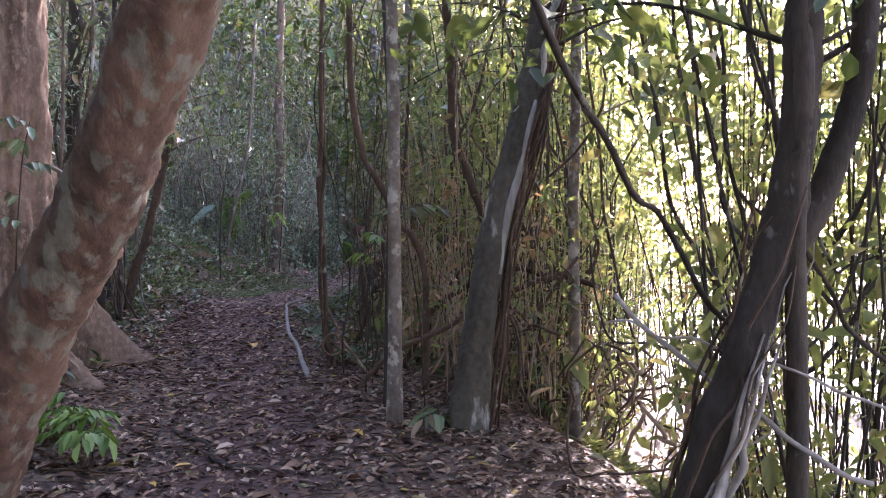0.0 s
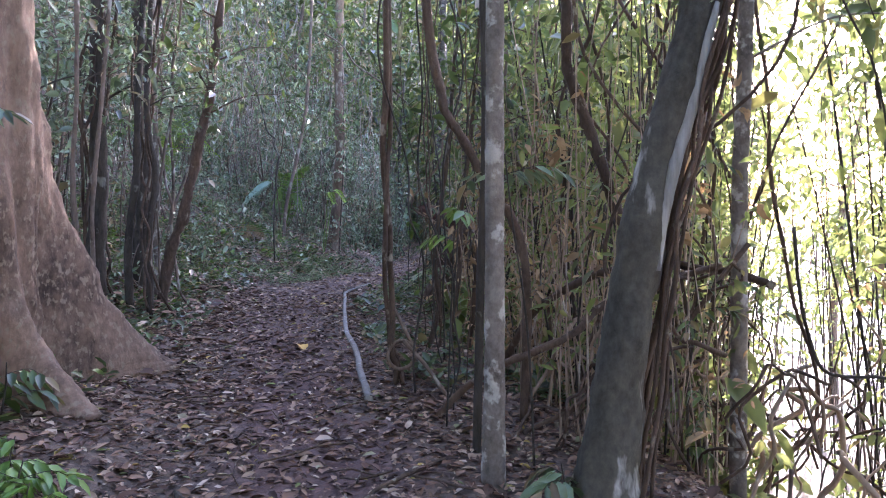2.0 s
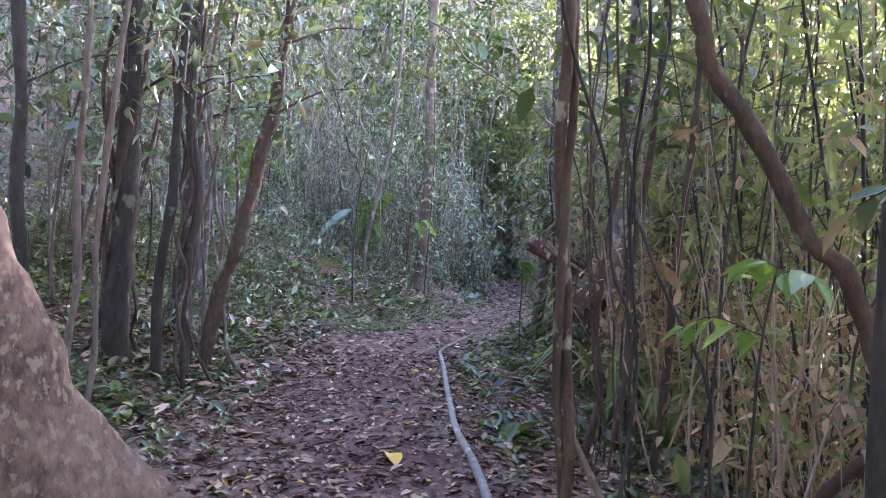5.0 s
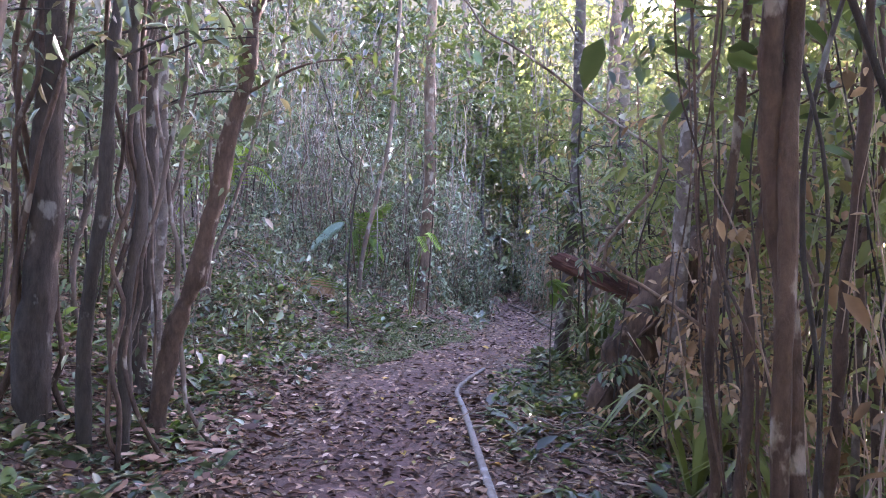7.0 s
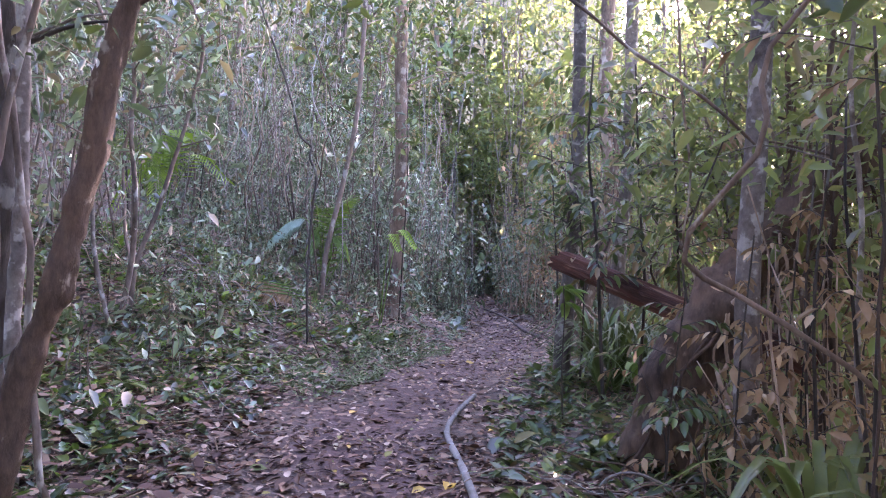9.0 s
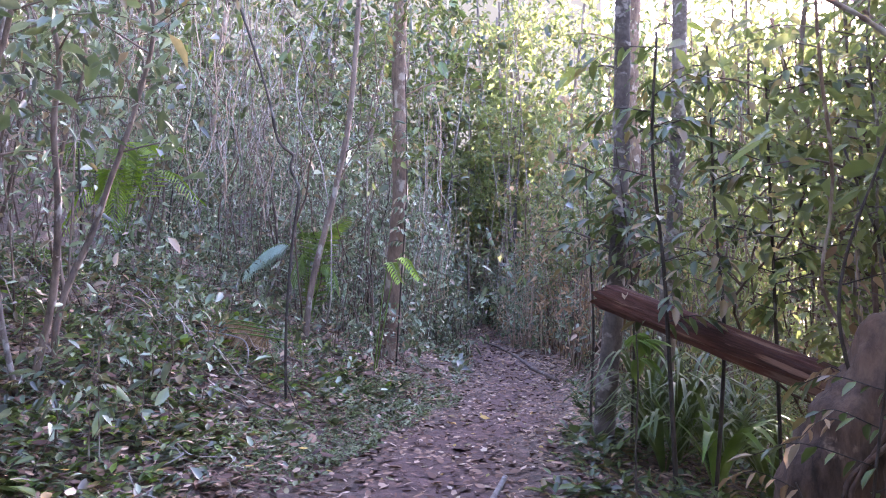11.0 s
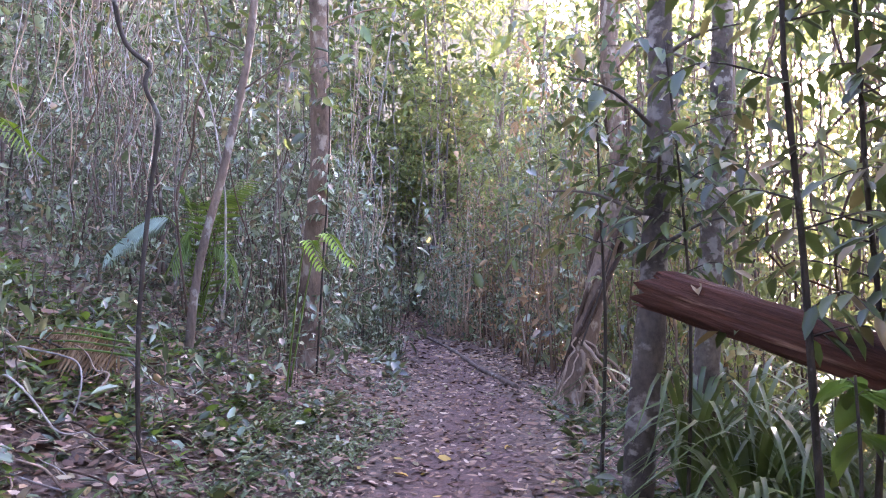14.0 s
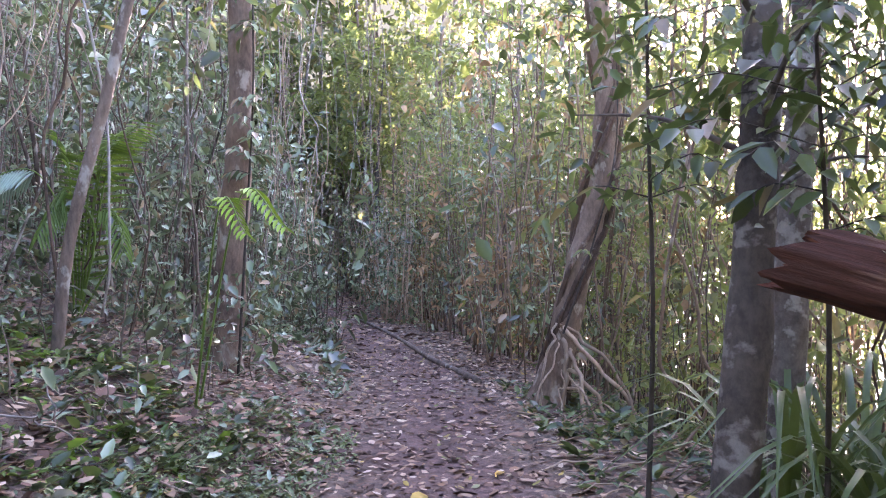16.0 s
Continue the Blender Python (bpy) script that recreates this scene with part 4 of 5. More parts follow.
for k in range(4):
    frond((-5.7 - 0.1 * k, 18.3 + 0.1 * k, 1.45 + 0.05 * k), (-6.95 - 0.1 * k, 18.3 + 0.15 * k, 1.42 + 0.06 * k), 0.08, 34, 0.26, 0.024, M_LEAF_DRY, "dead drooping palm frond, dry and pale", "dead_frond", "palm", hang=1.2)


def strap_plant(at, n, length, width, mat, label, name="strap_leaf_plant"):
    e = thing(name, at, label, "plant")
    for k in range(n):
        az = rng.uniform(0, 6.3)
        h = length * rng.uniform(0.6, 1.1)
        o = np.array([math.cos(az), math.sin(az), 0])
        c = spline([(0, 0, 0), o * h * 0.2 + np.array([0, 0, h * 0.55]), o * h * 0.5 + np.array([0, 0, h * 0.8]), o * h * 0.9 + np.array([0, 0, h * 0.55])], 10)
        s = np.cross(o, (0, 0, 1.0))
        w = width * np.sin(np.linspace(0.5, 3.1, 10))[:, None]
        lift = np.array([0, 0, 1.0]) * width * 0.25
        v = np.stack([c - s * w + lift, c, c + s * w + lift], 1)
        i = np.arange(9)[:, None] * 3
        j = np.arange(2)[None]
        part("leaf", Geo().add(v, np.stack([i + j, i + j + 1, i + j + 4, i + j + 3], -1)), mat, e)


strap_plant((-0.75, 17.9, gz(-0.75, 17.9)), 34, 1.25, 0.022, M_LEAF, "clump of long glossy strap leaves under the log")
for x, y, n, h in ((-1.5, 18.05, 34, 1.35), (-1.28, 17.45, 30, 1.2), (-1.08, 18.1, 34, 1.4), (-0.95, 17.2, 30, 1.2), (-1.5, 16.95, 20, 0.9)):
    strap_plant((x, y, gz(x, y)), n, h, 0.02, M_LEAF, "clump of long glossy dark strap leaves beneath the log")
strap_plant((-0.2, 18.6, gz(-0.2, 18.6)), 34, 1.4, 0.024, M_LEAF, "clump of long glossy strap leaves under the log")
strap_plant((-1.1, 16.6, gz(-1.1, 16.6)), 14, 1.0, 0.05, M_LEAF_BRIGHT, "bright green upright broad-leaved plant by the log")
strap_plant((-0.5, 16.9, gz(-0.5, 16.9)), 22, 1.2, 0.03, M_LEAF, "clump of dark strap leaves below the log")


# ---- trunks and stems that stand out ----
tree("slim_tree", [(1.3, 7.1, gz(1.3, 7.1)), (1.29, 7.1, 0.9), (1.28, 7.1, 1.8), (1.3, 7.1, 2.9), (1.35, 7.2, 5)], 0.06, 0.05, M_BARK_PALE, "pale slim trunk standing among hanging vines", sides=12, limbs=5, limb_from=0.7, leaves=40)
for (x, y, r, lx, m) in ((-5.45, 10.6, 0.12, 0.05, M_BARK_DARK), (-4.9, 10.4, 0.05, 0.12, M_BARK_DARK), (-4.72, 10.55, 0.045, 0.05, M_BARK_DARK), 
                         (-5.05, 9.4, 0.03, 0.1, M_BARK_GREY), (-4.7, 9.2, 0.025, 0.15, M_BARK_GREY), (-5.2, 11.7, 0.045, -0.02, M_BARK_PALE), (-5.5, 11.9, 0.13, 0.0, M_BARK_DARK), (-5.9, 9.9, 0.06, -0.1, M_BARK_DARK)):
    tree("bank_tree", [(x, y, gz(x, y)), (x + lx * 0.3, y, 1.5), (x + lx, y, 3.0), (x + lx * 1.6, y, 5.5)], r, r * 0.75, m, "slender bank tree with vine-streaked bark", sides=16, lump=0.01, fine=80, knots=((5, r * 0.35), (16, r * 0.15)), drift=0.025, limbs=4, limb_from=0.65, leaves=26, leaf_size=0.075, leaf=M_LEAF_PALE, reach=1.0)
for x, y in ((-1.08, 10.1), (-0.85, 10.35), (-0.65, 9.7)):
    tree("slim_tree", [(x - 0.08, y, gz(x, y)), (x - 0.03, y, 0.9), (x, y, 1.7), (x + 0.1, y, 2.6), (x + 0.25, y, 4.5)], 0.032, 0.022, M_VINE, "thin brown stem with a bend beside the trail", sides=16, lump=0.01, fine=90, knots=((6, 0.012), (15, 0.007), (35, 0.003)), limbs=4, limb_from=0.72, leaves=20, drift=0.03, reach=0.6)
for k in range(14):
    x0, y0 = ((-5.45, 10.6), (-5.5, 11.9), (-4.8, 10.45), (-4.85, 11.15))[k % 4]
    a = rng.uniform(0, 6.3)
    liana([(x0 + 0.35 * math.cos(a), y0 + 0.25 * math.sin(a), gz(x0, y0)), (x0 + 0.16 * math.cos(a), y0 + 0.14 * math.sin(a), 1.3), (x0 + 0.13 * math.cos(a + 1), y0 + 0.13 * math.sin(a + 1), 2.2), (x0 + 0.2 * math.cos(a + 2), y0 + 0.13 * math.sin(a + 2), 3.4), (x0 + 0.3, y0, 5)], rng.uniform(0.008, 0.02), "grey vine climbing a bank tree", M_BARK_GREY if k % 2 else M_VINE, wob=0.04, n=36)
fork = [o for o in scene.objects if o.name == "forked_tree"][0]
fb = np.array(fork.location)
part("limb", tubes(Geo(), spline([np.array(q) - fb for q in ((1.6, 3.5, 1.48), (1.78, 3.5, 1.7), (1.9, 3.5, 1.99), (2.01, 3.5, 2.35), (2.05, 3.5, 2.76), (2.15, 3.6, 4.2))], 30), np.linspace(0.075, 0.055, 30), 14, 0.03), M_BARK_DARK, fork)
for k in range(10):
    a = rng.uniform(0, 6.3)
    p = [np.array((np.interp(z, [0, 0.34, 0.84, 1.22, 1.62, 1.95], [1.12, 1.22, 1.38, 1.52, 1.64, 1.71]) + (0.1 + 0.08 * (2 - z) / 2) * math.cos(a + z * 0.5), 3.5 + (0.1 + 0.06 * (2 - z) / 2) * math.sin(a + z * 0.5), z)) - fb for z in (-0.25, 0.3, 0.8, 1.3, 1.8)]
    part("aerial_root", tubes(Geo(), spline(p, 24) + wobble(24, 0.035, 8), np.linspace(0.009, 0.004, 24) * rng.uniform(0.7, 1.5), 6), M_STICK if k % 5 == 0 else M_VINE, fork)
for k in range(3):
    p = [np.array(q) - fb for q in ((1.2 + 0.03 * k, 3.36, 0.12), (1.29 + 0.03 * k, 3.37, 0.45), (1.38 + 0.04 * k, 3.38, 0.72), (1.5 + 0.05 * k, 3.4, 1.15))]
    part("split_wood", tubes(Geo(), spline(p, 24) + wobble(24, 0.012, 6), np.interp(np.arange(24), [0, 10, 23], [0.024, 0.02, 0.005]), 7, 0.08), M_STICK, fork, "pale torn strip of bare wood")
liana([(0.1, 2.3, 3.2), (0.3, 2.5, 2.45), (0.53, 2.78, 2.08), (0.87, 3.3, 1.85), (1.11, 3.5, 1.56), (1.5, 3.75, 1.2), (1.85, 3.9, 1.0)], 0.015, "long slanting grey vine crossing before the bright slope", M_BARK_DARK, wob=0.03)
liana([(0.95, 3.9, 1.3), (1.2, 3.7, 1.0), (1.45, 3.5, 0.8), (1.7, 3.4, 0.62), (2.0, 3.3, 0.5)], 0.013, "thin pale broken stem leaning on the forked tree", M_STICK)
liana([(0.9, 4.0, 1.18), (1.3, 3.7, 1.08), (1.65, 3.4, 0.95), (2.1, 3.2, 0.8)], 0.008, "thin pale twig leaning on the forked tree", M_STICK)
for k in range(5):
    z0, a0 = 0.5 + 0.05 * k, rng.uniform(0, 6)
    pts = []
    for z in np.linspace(0.25, 4.6, 16):
        cx = np.interp(z, [0.2, 0.8, 1.8, 2.8, 3.8, 4.8], [-1.57, -1.47, -1.22, -0.95, -0.82, -0.88])
        rr = 0.2 - 0.01 * z
        pts.append((cx + rr * math.cos(a0 + z * 1.5), 22.9 + rr * math.sin(a0 + z * 1.5), z))
    liana(pts, rng.uniform(0.026, 0.042), "vine coiled round the curving tree", n=70, wob=0.02)
for k in range(11):
    a = rng.uniform(-1.5, 2.2)
    h = rng.uniform(0.25, 1.2)
    x1, y1 = -1.45 + math.cos(a) * rng.uniform(0.3, 1.2), 22.75 - rng.uniform(0.1, 0.8)
    liana([(-1.45, 22.8, 0.3 + h), (-1.42 + rng.uniform(0.15, 0.5) * math.cos(a), 22.65, 0.25 + h * rng.uniform(0.5, 0.95)), (x1, y1, gz(x1, y1, 0.02))], rng.uniform(0.008, 0.024), "prop root arching from the curving tree", M_CANE, n=24, name="prop_root", wob=0.02)
for k in range(34):
    x, y = clear_spot(16, 25, -7, -2.4)
    g0 = gz(x, y)
    liana([(x, y, g0 + rng.uniform(0.0, 0.8)), (x + rng.normal(0, 0.15), y, g0 + 1.6), (x + rng.normal(0, 0.3), y, g0 + 2.8), (x + rng.normal(0, 0.4), y, g0 + 4.2), (x + rng.normal(0, 0.5), y, g0 + 6)], rng.uniform(0.005, 0.014), "thin grey-brown vine hanging over the bank", (M_VINE, M_BARK_GREY, M_STICK)[k % 3], wob=0.05, n=24)
for k in range(40):
    x, y = clear_spot(9.5, 22, 1.8, 4.5)
    g0 = gz(x, y)
    liana([(x, y, g0), (x + rng.normal(0, 0.2), y, g0 + 0.9), (x + rng.normal(0, 0.35), y, g0 + 1.8), (x + rng.normal(0, 0.4), y, g0 + 3), (x + rng.normal(0, 0.5), y, g0 + 5)], rng.uniform(0.006, 0.018), "tangled brown vine below the trail", M_BARK_BROWN if k % 2 else M_VINE, wob=0.08, n=28)
for k in range(44):
    x, y = rng.uniform(-0.3, 1.9), rng.uniform(6.3, 9.5)
    a = rng.uniform(-1.2, 1.2)
    g0 = gz(x, y, 0.0)
    L = rng.uniform(0.8, 1.8)
    liana([(x, y, g0), (x + 0.3 * L * math.cos(a), y + 0.2 * math.sin(a), g0 + rng.uniform(0.3, 0.8)), (x + 0.7 * L * math.cos(a), y + 0.4 * math.sin(a), g0 + rng.uniform(0.3, 1.1)), (x + L * math.cos(a), y + 0.5 * math.sin(a), g0 + rng.uniform(-0.1, 1.5))], rng.uniform(0.007, 0.02), "crooked bare vine sprawling in the thicket", M_VINE if k % 3 else M_CANE, wob=0.06, n=28)


def broadleaf(stem, r, leaves, size, mat, label, name="broadleaf_sapling", bark=M_BARK_DARK, low=0.25, reach=0.45):
    """A thin stem with side twigs that carry broad drooping leaves."""
    base = np.array(stem[0], float)
    e = thing(name, base, label, "sapling")
    p = spline([np.array(q) - base for q in stem], 30)
    part("stem", tubes(Geo(), p, np.linspace(r, r * 0.5, 30), 8, 0.05), bark, e)
    for k in range(max(3, leaves // 9)):
        s0 = p[int(rng.uniform(low, 1) * 29)]
        az = rng.uniform(0, 6.3)
        ln = reach * rng.uniform(0.5, 1.3)
        q = spline([s0, s0 + np.array([math.cos(az), math.sin(az), 0.25]) * ln * 0.6, s0 + np.array([math.cos(az), math.sin(az), 0.0]) * ln], 9)
        twig = part("twig", tubes(Geo(), q, np.linspace(r * 0.3, 0.002, 9), 4), bark, e)
        way = np.stack([np.cos(az + np.array([1, -1, 1, -1, 1, -1, 1, -1, 0]) * 0.8), np.sin(az + np.array([1, -1, 1, -1, 1, -1, 1, -1, 0]) * 0.8), rng.normal(-0.45, 0.25, 9)], -1)
        L = size * rng.uniform(0.7, 1.3, 9)
        part("foliage", blades(Geo(), q, way, np.stack([rng.normal(0, 0.3, 9), rng.normal(0, 0.3, 9), np.ones(9)], -1), L, L * rng.uniform(0.32, 0.45, 9), 0.12, 0.3), mat, twig)
    return e


broadleaf([(-1.58, 15.95, gz(-1.58, 15.95)), (-1.62, 15.95, 1.3), (-1.66, 15.95, 2.2), (-1.75, 15.9, 3.2), (-1.7, 15.9, 4.2)], 0.022, 150, 0.15, M_LEAF, "dark-stemmed sapling with drooping broad leaves before the log", low=0.35, reach=0.6)
broadleaf([(-2.05, 14.85, gz(-2.05, 14.85)), (-2.06, 14.85, 0.9), (-2.04, 14.85, 1.4), (-2.05, 14.85, 1.72)], 0.009, 30, 0.17, M_LEAF_BRIGHT, "upright plant with long fresh green leaves beside the trail", low=0.78, reach=0.1)
broadleaf([(-1.2, 16.3, gz(-1.2, 16.3)), (-1.1, 16.3, 1.6), (-1.15, 16.3, 2.6), (-1.2, 16.3, 4.2)], 0.02, 190, 0.15, M_LEAF, "sapling with broad dark leaves by the log", low=0.4, reach=0.7)
broadleaf([(-0.75, 16.0, gz(-0.75, 16.0)), (-0.8, 15.9, 1.6), (-0.85, 15.8, 2.6), (-0.9, 15.7, 3.8)], 0.018, 220, 0.16, M_LEAF, "sapling with broad dark leaves on the slope", low=0.4, reach=0.7)
broadleaf([(-1.75, 17.4, gz(-1.75, 17.4)), (-1.7, 17.4, 1.6), (-1.75, 17.35, 2.5), (-1.9, 17.2, 3.6)], 0.014, 150, 0.16, M_LEAF, "sapling with drooping leaves beside the blotched tree", low=0.5, reach=0.65)
broadleaf([(-2.05, 18.6, gz(-2.05, 18.6)), (-2.0, 18.6, 1.6), (-2.05, 18.5, 2.6), (-2.1, 18.4, 3.6)], 0.018, 90, 0.15, M_LEAF, "sapling with narrow dark leaves at the trail edge", low=0.45, reach=0.7)
broadleaf([(-0.15, 6.35, gz(-0.15, 6.35)), (-0.2, 6.3, 0.9), (-0.3, 6.2, 1.6), (-0.35, 6.15, 2.0)], 0.008, 34, 0.13, M_LEAF_PALE, "sprig of broad grey-green leaves beside the slim trunk", low=0.75, reach=0.35)
broadleaf([(-0.75, 7.0, gz(-0.75, 7.0)), (-0.72, 7.0, 0.9), (-0.7, 6.95, 1.45), (-0.66, 6.9, 1.75)], 0.007, 24, 0.11, M_LEAF_BRIGHT, "sprig of fresh green leaves beside the slim trunk", low=0.7, reach=0.3)
broadleaf([(0.0, 5.75, gz(0.0, 5.75)), (-0.02, 5.7, 0.2), (-0.05, 5.65, 0.36)], 0.006, 22, 0.15, M_LEAF_PALE, "small broad-leaved seedling at the foot of the tree", low=0.4, reach=0.16)
broadleaf([(-3.6, 6.3, gz(-3.6, 6.3)), (-3.55, 6.3, 0.5), (-3.5, 6.25, 0.7)], 0.008, 46, 0.14, M_LEAF, "leafy seedling beside the buttress root", low=0.3, reach=0.25)
broadleaf([(-3.55, 6.2, gz(-3.55, 6.2)), (-3.6, 6.1, 1.2), (-3.5, 6.0, 2.2), (-3.4, 5.95, 2.6)], 0.008, 50, 0.13, M_LEAF_PALE, "thin sapling with blue-green leaves before the buttress tree", low=0.5, reach=0.4)
for x, y in ((-2.62, 5.1), (-2.45, 4.9), (-2.8, 5.3), (-2.3, 4.75)):
    broadleaf([(x, y, gz(x, y)), (x, y, gz(x, y) + 0.25), (x + 0.03, y, gz(x, y) + 0.38)], 0.006, 40, 0.13, M_LEAF_BRIGHT, "fresh green leafy plant beside the trail", low=0.3, reach=0.2)
for k in range(10):
    x, y = clear_spot(10.3, 14.5, 2.4, 3.8)
    g0 = gz(x, y)
    broadleaf([(x, y, g0), (x, y, g0 + 0.9), (x + rng.normal(0, 0.2), y, g0 + 1.8), (x + rng.normal(0, 0.3), y, g0 + 2.8)], 0.014, 80, 0.1, M_LEAF_SUN if k % 2 else M_LEAF_DRY, "leafy sapling crowding the slope below the trail", low=0.2, reach=0.5)
for k in range(22):
    x, y = rng.uniform(0.2, 2.9), rng.uniform(6.9, 10.8)
    g0 = gz(x, y)
    broadleaf([(x, y, g0), (x + rng.normal(0, 0.1), y, g0 + 0.7), (x + rng.normal(0, 0.25), y, g0 + 1.5), (x + rng.normal(0, 0.4), y, g0 + 2.5)], 0.011, 80, 0.1, (M_LEAF_SUN, M_LEAF_DRY, M_LEAF)[k % 3], ("sunlit leafy shrub in the thicket", "shrub with dried brown leaves in the thicket", "dark leafy shrub in the thicket")[k % 3], name="thicket_shrub", low=0.1, reach=0.5)
for x, y, n, h in ((-0.95, 11.6, 16, 1.1), (-0.7, 12.4, 18, 1.2), (-0.5, 11.0, 14, 1.0)):
    strap_plant((x, y, gz(x, y)), n, h, 0.03, M_LEAF_SUN, "clump of arching strap leaves below the trail")


broadleaf([(-5.05, 22.3, gz(-5.05, 22.3)), (-4.98, 22.3, 2.2), (-4.9, 22.3, 4.0), (-4.95, 22.3, 6.0)], 0.016, 170, 0.13, M_LEAF_PALE, "leafy climber on the tall bank tree", name="climber", low=0.1, reach=0.35)
broadleaf([(-1.45, 22.65, 1.2), (-1.1, 22.65, 2.2), (-0.8, 22.65, 3.4), (-0.8, 22.65, 5.0)], 0.014, 60, 0.12, M_LEAF_SUN, "sparse leafy climber on the curving tree", name="climber", low=0.3, reach=0.4)
for k in range(12):
    x, y = rng.uniform(-1.5, -0.2), rng.uniform(12.3, 14.4)
    g0 = gz(x, y)
    broadleaf([(x, y, g0), (x, y, g0 + 0.4), (x + rng.normal(0, 0.15), y, g0 + 0.85)], 0.008, 54, 0.1, (M_LEAF_DRY, M_LEAF, M_LEAF)[k % 3], "low bushy shrub below the trail, partly dried", name="low_shrub", low=0.1, reach=0.35)


for k in range(3):
    x = -0.85 + 0.4 * k
    broadleaf([(x, 13.3 + 0.05 * k, gz(x, 13.3)), (x, 13.35, 0.9 + 0.15 * k), (x + 0.2, 13.5, 1.5 + 0.28 * k), (x + 0.3, 13.6, 1.9 + 0.3 * k)], 0.009, 70, 0.075, M_LEAF_DRY, "dried leafy vine over the leaning tree base", name="dry_climber", low=0.3, reach=0.4)
for k, (x, y, h) in enumerate(((-1.45, 13.0, 1.5), (-1.1, 12.7, 1.9), (-0.75, 12.9, 2.3))):
    g0 = gz(x, y)
    broadleaf([(x, y, g0), (x + 0.05, y, g0 + h * 0.5), (x + 0.15, y, g0 + h)], 0.01, 80, 0.1, (M_LEAF, M_LEAF_DRY, M_LEAF_DRY)[k], "half-dried shrub before the leaning tree base", name="dry_shrub", low=0.3, reach=0.4)


def fallen_leaf(x, y, size, mat, label):
    at = (x, y, float(ground_z(x, y)) + 0.02)
    a = rng.uniform(0, 6.3)
    g = blades(Geo(), np.zeros((1, 3)), np.array([[math.cos(a), math.sin(a), 0.1]]), np.array([[0.1, 0.1, 1.0]]), np.array([size]), np.array([size * 0.45]), 0.2, 0.15)
    ob = part("fallen_leaf", g, mat)
    ob.location = at
    tagged(ob, label, "leaf", "fallen leaves on the trail")


fallen_leaf(-2.55, 9.6, 0.3, M_YELLOW, "large curled yellow-brown fallen leaf on the trail")
fallen_leaf(-4.85, 11.05, 0.36, M_LITTER, "large curled dead leaf on the bank")
fallen_leaf(-4.65, 11.0, 0.3, M_LITTER, "large curled dead leaf on the bank")
liana([(-3.1, 13, 4.6), (-2.5, 13, 4.02), (-1.9, 13, 3.55), (-1.27, 13, 3.05), (-0.75, 13.2, 2.7)], 0.012, "thin bare branch slanting down from the canopy", M_BARK_GREY, wob=0.02)
liana([(-5.4, 17.5, gz(-5.4, 17.5)), (-5.35, 17.5, 2.62), (-5.34, 17.5, 3.33), (-5.5, 17.5, 3.72), (-5.82, 17.5, 4.56), (-6.3, 17.5, 5.8)], 0.015, "dark leaning stem on the bank", M_BARK_DARK, wob=0.03)
liana([(0.9, 5.2, 0.5), (0.9, 5.0, 0.02), (1.25, 5.0, 0.0), (1.7, 5.0, 0.06), (2.2, 5.1, 0.5)], 0.012, "thin vine sagging low over the slope", M_VINE, wob=0.01)
liana([(1.2, 6.0, 1.6), (1.35, 6.0, 0.85), (1.7, 6.0, 0.78), (2.05, 6.0, 0.82), (2.5, 6.0, 1.7)], 0.012, "thin vine sagging before the bright slope", M_BARK_DARK, wob=0.015)
fallen_leaf(-3.74, 18.66, 0.13, M_YELLOW, "yellow fallen leaf on the trail")
for k in range(40):
    y = rng.uniform(3.5, 20)
    fallen_leaf(float(trail_x(y)) + rng.normal(0, 0.9), y, rng.uniform(0.1, 0.2), M_LITTER if k % 5 else M_YELLOW, "dry fallen leaf on the trail" if k % 5 else "yellowed fallen leaf on the trail")


# ---- thickets ----
def thicket(name, n, y0, y1, d0, d1, height, leaves, size, bark, leaf, label, radius=0.012, low=0.3, lean=0.12, slim=0.4, jitter=0.22, sides=4):
    """Many thin stems rooted in the ground, each with its own leaves along it."""
    y = rng.uniform(y0, y1, n)
    d = rng.uniform(min(d0, d1), max(d0, d1), n)
    x = trail_x(y) + d
    if height > 1.2:
        keep = ~in_the_open(x, y)
        x, y = x[keep], y[keep]
        n = len(x)
    h = height * rng.uniform(0.5, 1.3, n)
    s = np.linspace(0, 1, 7)
    top = np.stack([rng.normal(0, lean, n) * h, rng.normal(0, lean, n) * h, h], -1)
    P = on_ground(x, y, 0.05)[:, None] + top[:, None] * s[None, :, None] + np.cumsum(rng.normal(0, 0.04, (n, 7, 3)), 1) * np.array([1, 1, 0.2]) * s[None, :, None]
    R = radius * rng.uniform(0.4, 1.5, n)[:, None] * (1 - 0.6 * s)[None]
    ob = part(name, tubes(Geo(), P, R, sides), bark)
    tagged(ob, label, "undergrowth", kind="stuff")
    if leaves:
        nodes = max(2, leaves // 9)
        k = rng.uniform(low, 1, (n, nodes))[np.arange(n)[:, None], rng.integers(0, nodes, (n, leaves))] * 5.999
        i = k.astype(int)
        f = (k - i)[..., None]
        r = np.arange(n)[:, None]
        c = (P[r, i] * (1 - f) + P[r, i + 1] * f).reshape(-1, 3)
        drift = rng.normal(0, jitter * 0.9, (n, nodes, 3))[np.arange(n)[:, None], np.clip((k / 6 * nodes).astype(int), 0, nodes - 1)].reshape(-1, 3)
        c = c + drift + rng.normal(0, jitter * 0.55, c.shape)
        c[:, 2] = np.maximum(c[:, 2], ground_z(c[:, 0], c[:, 1]) + 0.03)
        part("leaves", scatter(Geo(), c, size, slim), leaf, ob)
    return ob


